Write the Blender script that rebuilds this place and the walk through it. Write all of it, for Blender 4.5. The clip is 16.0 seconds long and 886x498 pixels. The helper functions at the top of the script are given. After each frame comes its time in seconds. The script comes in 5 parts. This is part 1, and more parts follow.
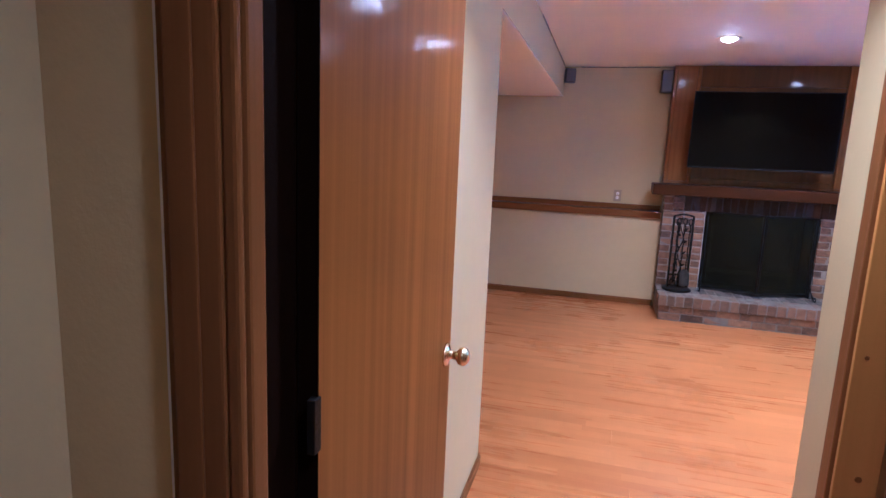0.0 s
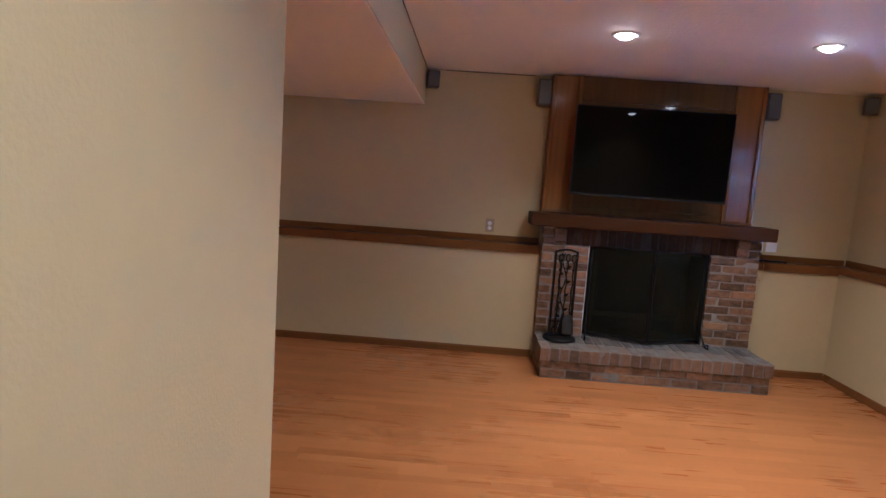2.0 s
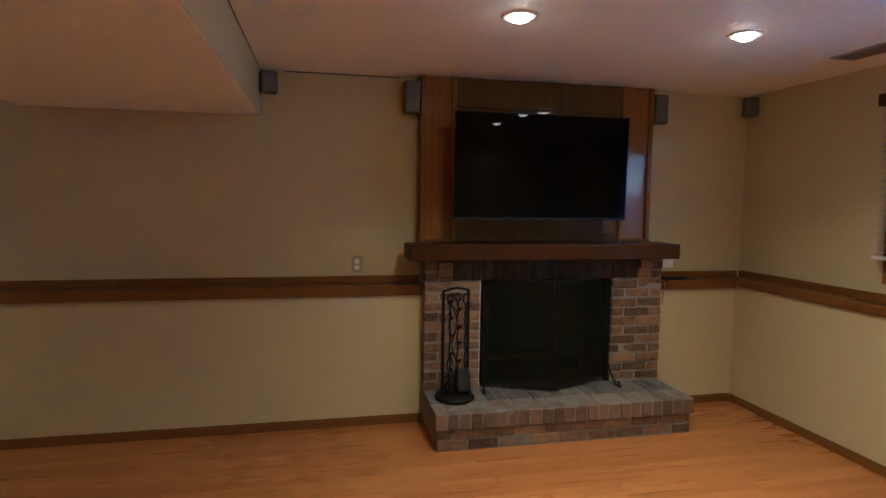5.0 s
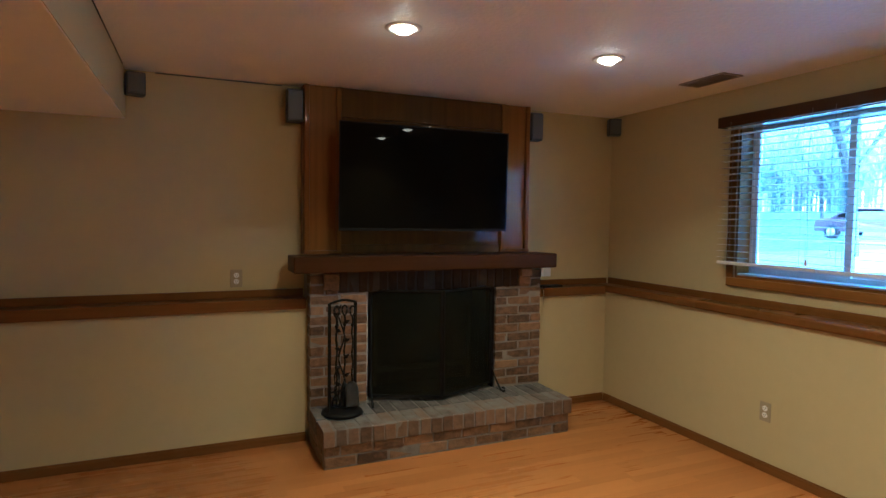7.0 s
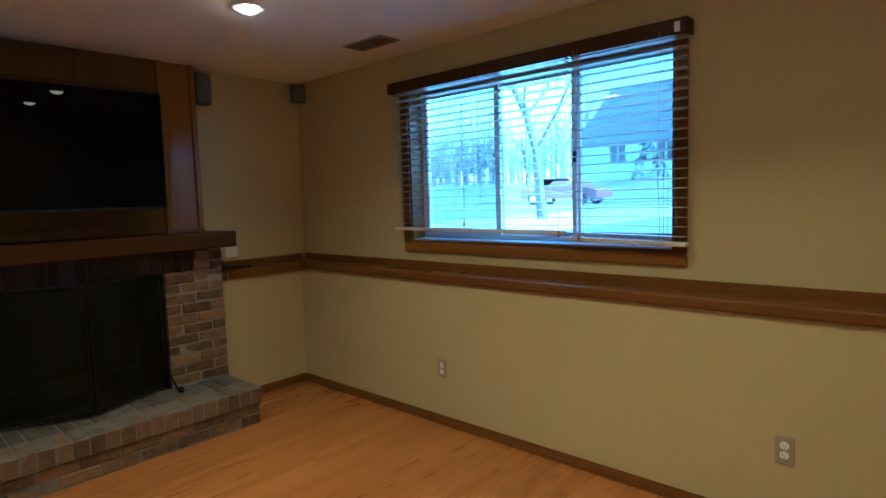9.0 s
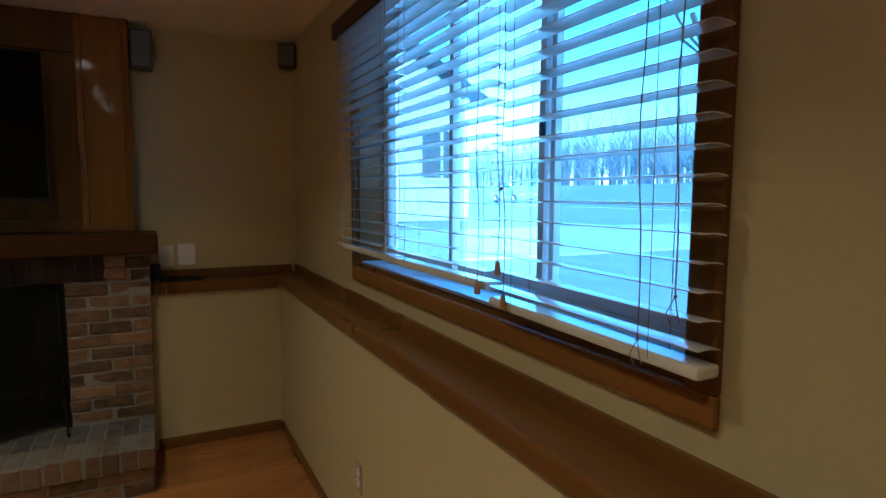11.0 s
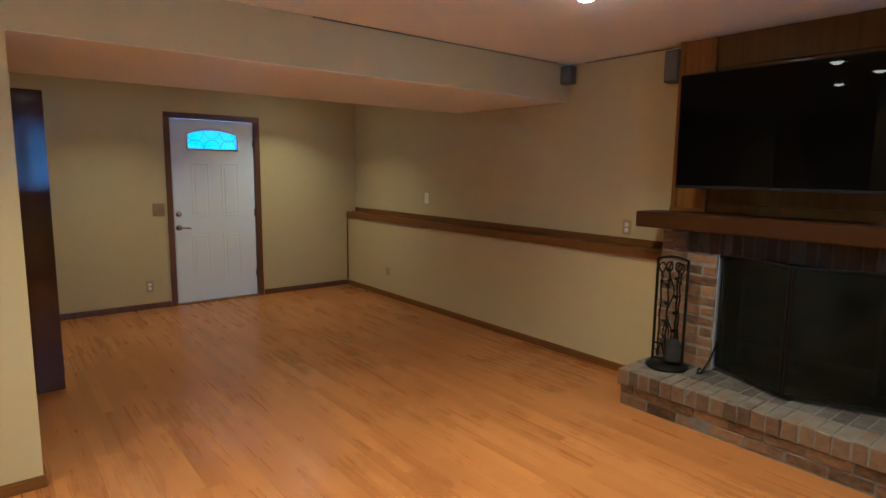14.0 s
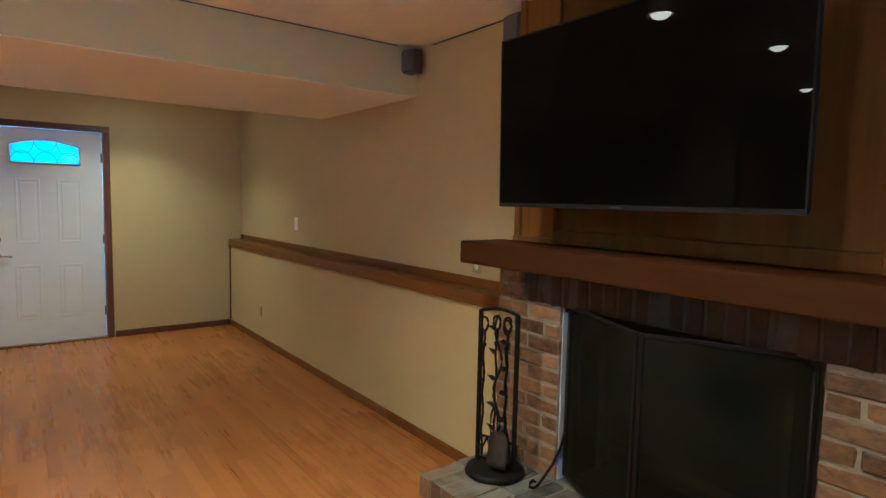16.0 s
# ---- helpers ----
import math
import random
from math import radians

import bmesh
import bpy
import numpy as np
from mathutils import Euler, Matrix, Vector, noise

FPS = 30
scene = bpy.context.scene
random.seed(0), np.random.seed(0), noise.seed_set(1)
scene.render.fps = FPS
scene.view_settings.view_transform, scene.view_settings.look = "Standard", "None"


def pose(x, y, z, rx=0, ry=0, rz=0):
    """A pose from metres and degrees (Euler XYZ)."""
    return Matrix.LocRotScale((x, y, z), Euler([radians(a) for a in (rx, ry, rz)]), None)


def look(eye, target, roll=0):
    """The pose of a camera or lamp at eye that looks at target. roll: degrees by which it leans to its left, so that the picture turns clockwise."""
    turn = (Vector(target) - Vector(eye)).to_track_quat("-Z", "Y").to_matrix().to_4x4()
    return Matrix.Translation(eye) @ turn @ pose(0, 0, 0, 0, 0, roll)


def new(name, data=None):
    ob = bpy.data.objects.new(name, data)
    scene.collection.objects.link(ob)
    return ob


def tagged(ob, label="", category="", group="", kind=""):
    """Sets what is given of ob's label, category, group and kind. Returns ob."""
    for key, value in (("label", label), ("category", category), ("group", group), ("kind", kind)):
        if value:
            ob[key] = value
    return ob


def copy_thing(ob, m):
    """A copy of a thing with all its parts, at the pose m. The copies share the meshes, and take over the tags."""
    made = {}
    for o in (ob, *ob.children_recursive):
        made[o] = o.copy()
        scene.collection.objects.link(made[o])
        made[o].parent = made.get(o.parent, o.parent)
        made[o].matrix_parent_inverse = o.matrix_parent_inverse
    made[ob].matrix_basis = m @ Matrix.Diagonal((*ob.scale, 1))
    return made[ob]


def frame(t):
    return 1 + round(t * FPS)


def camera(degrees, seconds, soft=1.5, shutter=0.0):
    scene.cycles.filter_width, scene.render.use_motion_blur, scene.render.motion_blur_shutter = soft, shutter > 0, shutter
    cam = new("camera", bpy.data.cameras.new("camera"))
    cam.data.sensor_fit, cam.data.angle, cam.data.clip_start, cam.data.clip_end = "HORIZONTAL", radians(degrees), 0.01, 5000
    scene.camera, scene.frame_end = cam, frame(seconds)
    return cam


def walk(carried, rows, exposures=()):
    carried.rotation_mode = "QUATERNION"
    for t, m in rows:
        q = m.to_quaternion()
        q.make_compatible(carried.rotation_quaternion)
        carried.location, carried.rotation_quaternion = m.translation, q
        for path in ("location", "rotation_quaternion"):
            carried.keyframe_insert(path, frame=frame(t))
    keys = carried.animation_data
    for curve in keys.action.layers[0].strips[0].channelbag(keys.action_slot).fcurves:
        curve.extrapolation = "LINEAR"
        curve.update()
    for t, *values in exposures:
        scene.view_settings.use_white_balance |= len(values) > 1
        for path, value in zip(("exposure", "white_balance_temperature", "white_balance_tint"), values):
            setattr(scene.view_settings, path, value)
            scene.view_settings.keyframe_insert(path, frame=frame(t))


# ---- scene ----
cam = camera(75.3, 16.0)
PATH = [
    (0, (0.213, 0.32, 1.497), (-0.304, 2.222, 1.158), 2.4),
    (0.5, (0.149, 0.594, 1.492), (-0.14, 2.554, 1.221), 3.6),
    (1, (0.094, 0.876, 1.469), (0.021, 2.866, 1.279), 3.9),
    (1.5, (0.107, 1.21, 1.5), (0.061, 3.198, 1.283), 4.2),
    (2, (0.158, 1.59, 1.478), (0.086, 3.574, 1.237), 4.0),
    (2.5, (0.188, 1.931, 1.43), (0.19, 3.923, 1.253), 2.4),
    (3, (0.232, 2.225, 1.489), (0.304, 4.214, 1.293), 1.9),
    (3.5, (0.236, 2.494, 1.54), (0.408, 4.473, 1.309), 1.4),
    (3.7, (0.213, 2.558, 1.551), (0.429, 4.526, 1.272), 1.1),
    (6, (0.115, 2.593, 1.551), (0.579, 4.537, 1.494), 1.1),
    (6.5, (0.109, 2.601, 1.561), (0.616, 4.535, 1.515), 0.7),
    (7, (0.125, 2.585, 1.509), (0.915, 4.42, 1.408), 0.7),
    (7.5, (0.151, 2.593, 1.475), (1.314, 4.212, 1.313), 0.5),
    (8, (0.17, 2.537, 1.449), (1.637, 3.884, 1.266), -0.7),
    (8.5, (0.309, 2.502, 1.431), (1.848, 3.762, 1.218), -1.8),
    (9, (0.681, 2.54, 1.449), (2.153, 3.882, 1.27), -1.8),
    (9.2, (0.838, 2.57, 1.486), (2.294, 3.931, 1.313), -1.9),
    (11.3, (2.83, 2.921, 1.47), (3.509, 4.794, 1.29), 0.5),
    (11.5, (2.917, 2.929, 1.475), (3.426, 4.855, 1.303), 0.6),
    (12, (2.953, 2.863, 1.442), (2.992, 4.855, 1.267), 0.8),
    (12.5, (2.949, 2.788, 1.497), (2.502, 4.726, 1.288), 1.3),
    (13, (2.941, 2.758, 1.551), (2.019, 4.516, 1.306), 1.5),
    (13.4, (2.913, 2.697, 1.519), (1.674, 4.248, 1.278), 2.0),
    (13.5, (2.931, 2.709, 1.517), (1.623, 4.203, 1.273), 1.8),
    (14, (2.935, 2.728, 1.526), (1.388, 3.967, 1.254), 0.7),
    (14.5, (2.91, 2.97, 1.481), (1.303, 4.125, 1.193), 0.2),
    (15, (2.905, 3.445, 1.499), (1.301, 4.618, 1.27), 0.6),
    (15.5, (2.795, 3.953, 1.47), (1.261, 5.222, 1.276), 1.6),
    (16, (2.822, 4.518, 1.453), (1.229, 5.715, 1.285), 1.2),
]
EXPOSURES = [
    (0, 5.54, 3320, 21),
    (0.5, 5.44, 3330, 19),
    (1, 5.41, 3340, 16),
    (1.5, 5.16, 3460, 14),
    (2, 4.85, 3590, 12),
    (2.5, 4.60, 3640, 8),
    (3.5, 4.55, 3760, 2),
    (6, 4.55, 3820, -2),
    (6.5, 4.50, 3820, -4),
    (7.5, 4.52, 3960, -8),
    (8, 4.32, 3940, -10),
    (8.5, 4.02, 3950, -10),
    (9.2, 3.95, 3950, -10),
    (11.3, 3.36, 3960, -8),
    (12, 3.41, 4020, -8),
    (12.5, 3.74, 4200, -6),
    (13, 4.97, 4230, -2),
    (13.5, 5.02, 4090, -3),
    (14, 4.87, 3890, -4),
    (14.5, 4.67, 3870, -4),
    (15, 4.57, 3830, -6),
    (15.5, 4.77, 3830, -6),
    (16, 5.17, 3830, -8),
]
walk(cam, [(t, look(eye, target, roll)) for t, eye, target, roll in PATH], EXPOSURES)

# ---- world and large lights ----
world = bpy.data.worlds.new("world")
scene.world = world
world.use_nodes = True
wn = world.node_tree.nodes
sky = wn.new("ShaderNodeTexSky")
sky.sky_type, sky.sun_disc = "NISHITA", False
sky.sun_elevation, sky.sun_rotation = radians(35), radians(182)
sky.dust_density, sky.air_density, sky.ozone_density = 0.2, 1.2, 8.0
wn["Background"].inputs["Strength"].default_value = 0.15
world.node_tree.links.new(sky.outputs[0], wn["Background"].inputs[0])
sun = new("sun", bpy.data.lights.new("sun", "SUN"))
sun.data.energy, sun.data.angle, sun.data.color = 1.5, radians(20), (0.71, 0.88, 1.0)
sun.matrix_basis = look((0, 0, 20), (0.5, 17, 20 - 12))
WARM = (1.0, 0.645, 0.305)
LAMP_WATTS = 0.54

# ---- materials ----


def material(name, low, high, rough=0.6, scale=(6, 6, 6), fine=0.25, bump=0.0, bump_scale=60.0, metal=0.0,
             coat=0.0, vary=0.0, stain=0.15, detail=6.0, spec=0.5):
    """Two colours mixed by a stretched grain and a broad stain; fine relief; objects differ by vary."""
    m = bpy.data.materials.new(name)
    m.use_nodes = True
    n, l = m.node_tree.nodes, m.node_tree.links
    b = n["Principled BSDF"]
    geo = n.new("ShaderNodeNewGeometry")
    mp = n.new("ShaderNodeMapping")
    mp.inputs["Scale"].default_value = scale
    l.new(geo.outputs["Position"], mp.inputs["Vector"])
    info = n.new("ShaderNodeObjectInfo")
    off = n.new("ShaderNodeVectorMath")
    off.operation = "ADD"
    shift = n.new("ShaderNodeMath")
    shift.operation = "MULTIPLY"
    shift.inputs[1].default_value = 37.0 if vary else 0.0
    l.new(info.outputs["Random"], shift.inputs[0])
    l.new(mp.outputs[0], off.inputs[0])
    l.new(shift.outputs[0], off.inputs[1])
    grain = n.new("ShaderNodeTexNoise")
    grain.inputs["Scale"].default_value = 1.0
    grain.inputs["Detail"].default_value = detail
    grain.inputs["Roughness"].default_value = 0.6
    l.new(off.outputs[0], grain.inputs["Vector"])
    broad = n.new("ShaderNodeTexNoise")
    broad.inputs["Scale"].default_value = 1.3
    broad.inputs["Detail"].default_value = 3.0
    l.new(geo.outputs["Position"], broad.inputs["Vector"])
    # factor = 0.5 + fine*(grain-0.5)*4 + stain*(broad-0.5)*4 + vary*(random-0.5)
    def scaled(sock, k):
        a = n.new("ShaderNodeMath")
        a.operation = "MULTIPLY_ADD"
        a.inputs[1].default_value, a.inputs[2].default_value = k, -0.5 * k
        l.new(sock, a.inputs[0])
        return a.outputs[0]
    def add(p, q):
        a = n.new("ShaderNodeMath")
        a.operation = "ADD"
        l.new(p, a.inputs[0])
        if isinstance(q, float):
            a.inputs[1].default_value = q
        else:
            l.new(q, a.inputs[1])
        return a.outputs[0]
    f = add(add(add(scaled(grain.outputs["Fac"], fine * 4), scaled(broad.outputs["Fac"], stain * 4)),
                scaled(info.outputs["Random"], vary)), 0.5)
    mix = n.new("ShaderNodeMix")
    mix.data_type = "RGBA"
    mix.inputs["A"].default_value, mix.inputs["B"].default_value = (*low, 1), (*high, 1)
    l.new(f, mix.inputs["Factor"])
    l.new(mix.outputs["Result"], b.inputs["Base Color"])
    r = n.new("ShaderNodeMath")
    r.operation = "MULTIPLY_ADD"
    r.inputs[1].default_value, r.inputs[2].default_value = 0.16, rough - 0.08
    l.new(broad.outputs["Fac"], r.inputs[0])
    l.new(r.outputs[0], b.inputs["Roughness"])
    b.inputs["Metallic"].default_value = metal
    b.inputs["Coat Weight"].default_value = coat
    b.inputs["Coat Roughness"].default_value = 0.12
    b.inputs["Specular IOR Level"].default_value = spec
    if bump:
        bt = n.new("ShaderNodeTexNoise")
        bt.inputs["Scale"].default_value = bump_scale
        bt.inputs["Detail"].default_value = 4.0
        l.new(geo.outputs["Position"], bt.inputs["Vector"])
        bp = n.new("ShaderNodeBump")
        bp.inputs["Strength"].default_value, bp.inputs["Distance"].default_value = bump, 0.004
        l.new(bt.outputs["Fac"], bp.inputs["Height"])
        l.new(bp.outputs[0], b.inputs["Normal"])
    return m


def varnish(m, gloss, scale, wave):
    """A clear coat with slow ripples over a wood material."""
    n, l = m.node_tree.nodes, m.node_tree.links
    b = n["Principled BSDF"]
    b.inputs["Coat Roughness"].default_value = gloss
    geo = n.new("ShaderNodeNewGeometry")
    t = n.new("ShaderNodeTexNoise")
    t.inputs["Scale"].default_value, t.inputs["Detail"].default_value = scale, 5.0
    l.new(geo.outputs["Position"], t.inputs["Vector"])
    bp = n.new("ShaderNodeBump")
    bp.inputs["Strength"].default_value, bp.inputs["Distance"].default_value = wave, 0.006
    l.new(t.outputs["Fac"], bp.inputs["Height"])
    l.new(bp.outputs[0], b.inputs["Coat Normal"])


def emitter(name, colour, strength):
    m = bpy.data.materials.new(name)
    m.use_nodes = True
    b = m.node_tree.nodes["Principled BSDF"]
    b.inputs["Base Color"].default_value = (0.8, 0.8, 0.8, 1)
    b.inputs["Emission Color"].default_value = (*colour, 1)
    b.inputs["Emission Strength"].default_value = strength
    return m


def mesh_alpha(m, a):
    m.node_tree.nodes["Principled BSDF"].inputs["Alpha"].default_value = a


def glass(name, colour=(1, 1, 1), rough=0.0):
    m = bpy.data.materials.new(name)
    m.use_nodes = True
    b = m.node_tree.nodes["Principled BSDF"]
    b.inputs["Base Color"].default_value = (*colour, 1)
    b.inputs["Transmission Weight"].default_value = 1.0
    b.inputs["Roughness"].default_value = rough
    b.inputs["IOR"].default_value = 1.45
    return m


WALL = material("wall_paint", (0.437, 0.352, 0.155), (0.498, 0.409, 0.190), 0.75, (14, 14, 14), 0.14, 0.16, 120, stain=0.14)
CEILING = material("ceiling_paint", (0.85, 0.805, 0.76), (0.90, 0.855, 0.81), 0.6, (9, 9, 9), 0.2, 0.9, 42, stain=0.1)
OAK_X = material("stained_oak_x", (0.085, 0.035, 0.005), (0.215, 0.093, 0.014), 0.30, (0.9, 34, 34), 0.20, 0.08, 120, coat=0.22, vary=0.1, stain=0.06, spec=0.08)
OAK_Y = material("stained_oak_y", (0.085, 0.035, 0.005), (0.215, 0.093, 0.014), 0.30, (34, 0.9, 34), 0.20, 0.08, 120, coat=0.22, vary=0.1, stain=0.06, spec=0.08)
OAK_Z = material("stained_oak_z", (0.085, 0.035, 0.005), (0.215, 0.093, 0.014), 0.30, (34, 34, 0.9), 0.20, 0.08, 120, coat=0.08, vary=0.1, stain=0.06, spec=0.08)
PANEL_Z = material("panel_oak", (0.110, 0.044, 0.005), (0.270, 0.112, 0.013), 0.34, (30, 30, 0.7), 0.28, 0.10, 60, coat=0.13, vary=0.2, spec=0.04)
varnish(PANEL_Z, 0.06, 14.0, 0.12)
# lighter copy of the oak; lamplight on the bottom casing is in the colour
CASING_LIT_Y = material("casing_oak_lit", (0.120, 0.050, 0.006), (0.290, 0.130, 0.018), 0.34, (34, 0.9, 34), 0.22, 0.08, 120, coat=0.15, vary=0.1, stain=0.06, spec=0.08)
# oak darkened so that the valance's shade is part of its colour
VALANCE_SHADED = material("valance_oak_shaded", (0.032, 0.013, 0.003), (0.080, 0.032, 0.007), 0.42, (34, 0.9, 34), 0.22, 0.08, 120, vary=0.1, spec=0.15)
WALNUT_X = material("dark_oak_x", (0.024, 0.0090, 0.0022), (0.066, 0.0255, 0.0052), 0.45, (0.8, 22, 22), 0.24, 0.25, 50, vary=0.1, spec=0.07)
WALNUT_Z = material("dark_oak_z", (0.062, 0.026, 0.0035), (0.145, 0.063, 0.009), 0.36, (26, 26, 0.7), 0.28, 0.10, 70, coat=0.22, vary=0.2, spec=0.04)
varnish(WALNUT_Z, 0.06, 14.0, 0.12)
# near-black colour that stands for the shade in the hall door's gap
GAP_SHADE = material("gap_shade", (0.003, 0.0016, 0.0008), (0.009, 0.004, 0.0015), 0.7, (24, 24, 0.8), 0.24, 0.1, 90, spec=0.03)
TRIM_Z = material("dark_trim", (0.06, 0.024, 0.010), (0.13, 0.052, 0.020), 0.4, (24, 24, 1.2), 0.3, 0.1, 90, coat=0.2, vary=0.2)
VENEER = material("door_veneer", (0.100, 0.034, 0.0006), (0.272, 0.106, 0.001), 0.5, (30, 30, 0.45), 0.32, 0.0, 30, coat=0.17, stain=0.10, spec=0.06)
varnish(VENEER, 0.10, 9.0, 0.30)
VENEER_DARK = material("dark_door_veneer", (0.036, 0.011, 0.003), (0.085, 0.028, 0.006), 0.45, (16, 16, 0.6), 0.25, 0.0, 200, coat=0.55, spec=0.05)
varnish(VENEER_DARK, 0.06, 9.0, 0.15)
JAMB = material("raw_pine", (0.33, 0.158, 0.012), (0.49, 0.250, 0.024), 0.5, (16, 16, 0.6), 0.25, 0.1, 120, spec=0.1)
WHITE = material("white_door_paint", (0.63, 0.66, 0.66), (0.71, 0.74, 0.74), 0.35, (8, 8, 8), 0.1, 0.04, 200, stain=0.1)
PLASTIC = material("ivory_plastic", (0.29, 0.235, 0.135), (0.35, 0.29, 0.17), 0.35, (20, 20, 20), 0.1)
WHITE_PLASTIC = material("white_plastic", (0.74, 0.73, 0.70), (0.80, 0.79, 0.76), 0.3, (20, 20, 20), 0.1)
TAN_PLATE = material("tan_switch_plate", (0.22, 0.155, 0.065), (0.28, 0.20, 0.09), 0.3, (20, 20, 20), 0.1)
SLOT = material("slot_dark", (0.02, 0.018, 0.015), (0.04, 0.035, 0.03), 0.6)
BRASS = material("polished_brass", (0.78, 0.60, 0.22), (0.88, 0.70, 0.32), 0.16, (30, 30, 30), 0.15, metal=1.0)
CHROME = material("satin_nickel", (0.55, 0.53, 0.50), (0.66, 0.64, 0.61), 0.22, (30, 30, 30), 0.15, metal=1.0)
IRON = material("black_iron", (0.005, 0.0046, 0.004), (0.012, 0.011, 0.010), 0.45, (40, 40, 40), 0.25, 0.3, 120, metal=0.0, spec=0.10)
TARNISH = material("tarnished_brass", (0.16, 0.135, 0.06), (0.26, 0.22, 0.10), 0.5, (9, 9, 9), 0.3, metal=0.3)
# frame metal with the window's light put into its colour
EDGE_LIT = material("window_lit_edge_metal", (0.45, 0.46, 0.47), (0.60, 0.61, 0.62), 0.5, (20, 20, 20), 0.2, metal=0.2)
STEEL = material("worn_dark_steel", (0.06, 0.06, 0.06), (0.12, 0.12, 0.12), 0.4, (30, 30, 30), 0.25, 0.2, 90, metal=0.6)
MESH = material("black_screen_mesh", (0.007, 0.007, 0.004), (0.020, 0.019, 0.011), 0.9, (5, 5, 5), 0.5, spec=0.0)
mesh_alpha(MESH, 0.66)
SOOT = material("sooty_firebrick", (0.006, 0.005, 0.004), (0.02, 0.016, 0.012), 0.9, (8, 8, 8), 0.3, 0.4, 60)
SCREEN = material("tv_glass", (0.002, 0.002, 0.002), (0.003, 0.003, 0.003), -0.06, (1, 1, 1), 0.05, spec=0.06, stain=0.0)
BLACK = material("black_plastic", (0.012, 0.012, 0.012), (0.02, 0.02, 0.02), 0.5, (20, 20, 20), 0.1, spec=0.08)
GREY = material("grey_speaker_grille", (0.065, 0.066, 0.068), (0.105, 0.106, 0.108), 0.5, (400, 400, 400), 0.3, 0.2, 500)
SPEAKER_BODY = material("dark_grey_plastic", (0.03, 0.03, 0.032), (0.05, 0.05, 0.052), 0.4, (30, 30, 30), 0.1)
BRICK = material("brown_brick", (0.036, 0.019, 0.009), (0.270, 0.150, 0.062), 0.52, (20, 20, 30), 0.34, 0.9, 70, vary=0.75, stain=0.12)
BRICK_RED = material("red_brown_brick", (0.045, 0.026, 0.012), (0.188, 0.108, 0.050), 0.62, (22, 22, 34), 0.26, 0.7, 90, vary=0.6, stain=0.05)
# lintel brick and joint: soot, plus the mantel's shadow painted into the colour
BRICK_SOOT_SHADE = material("soot_and_shade_brick", (0.018, 0.011, 0.007), (0.060, 0.034, 0.020), 0.75, (20, 20, 20), 0.3, 0.7, 90, vary=0.5, spec=0.25)
MORTAR_SOOT_SHADE = material("soot_and_shade_joint", (0.030, 0.024, 0.019), (0.070, 0.056, 0.044), 0.9, (30, 30, 30), 0.3, 0.5, 140)
BRICK_GREY = material("ashy_brick", (0.036, 0.031, 0.025), (0.155, 0.138, 0.115), 0.85, (14, 14, 14), 0.4, 0.5, 110, vary=0.5, stain=0.15)
MORTAR_DARK = material("sooty_mortar", (0.10, 0.088, 0.072), (0.22, 0.195, 0.165), 0.7, (30, 30, 30), 0.3, 0.6, 120)
MORTAR = material("mortar", (0.13, 0.112, 0.088), (0.30, 0.265, 0.215), 0.5, (12, 12, 12), 0.4, 0.6, 120)
SLAT = material("cream_slat", (0.60, 0.56, 0.48), (0.70, 0.66, 0.57), 0.2, (3, 60, 60), 0.1, 0.03, 150, coat=0.6, spec=0.6)
CORD = material("cord", (0.20, 0.16, 0.11), (0.32, 0.27, 0.20), 0.8)
TASSEL = material("tan_wood", (0.30, 0.17, 0.07), (0.42, 0.25, 0.11), 0.45, (30, 30, 8), 0.25)
VINYL = material("window_vinyl", (0.55, 0.54, 0.52), (0.64, 0.63, 0.61), 0.4, (20, 20, 20), 0.1)
METAL_VENT = material("painted_vent", (0.22, 0.175, 0.14), (0.32, 0.26, 0.21), 0.45, (30, 30, 30), 0.2)
GLASS = glass("window_glass")
LEADED = glass("frosted_pattern_glass", (0.64, 0.77, 0.87), 0.35)
INSECT_SCREEN = material("insect_screen", (0.05, 0.05, 0.055), (0.09, 0.09, 0.095), 0.7, (300, 300, 300), 0.2)
mesh_alpha(INSECT_SCREEN, 0.37)
LENS = emitter("lamp_lens", (1.0, 0.66, 0.35), 3.6)


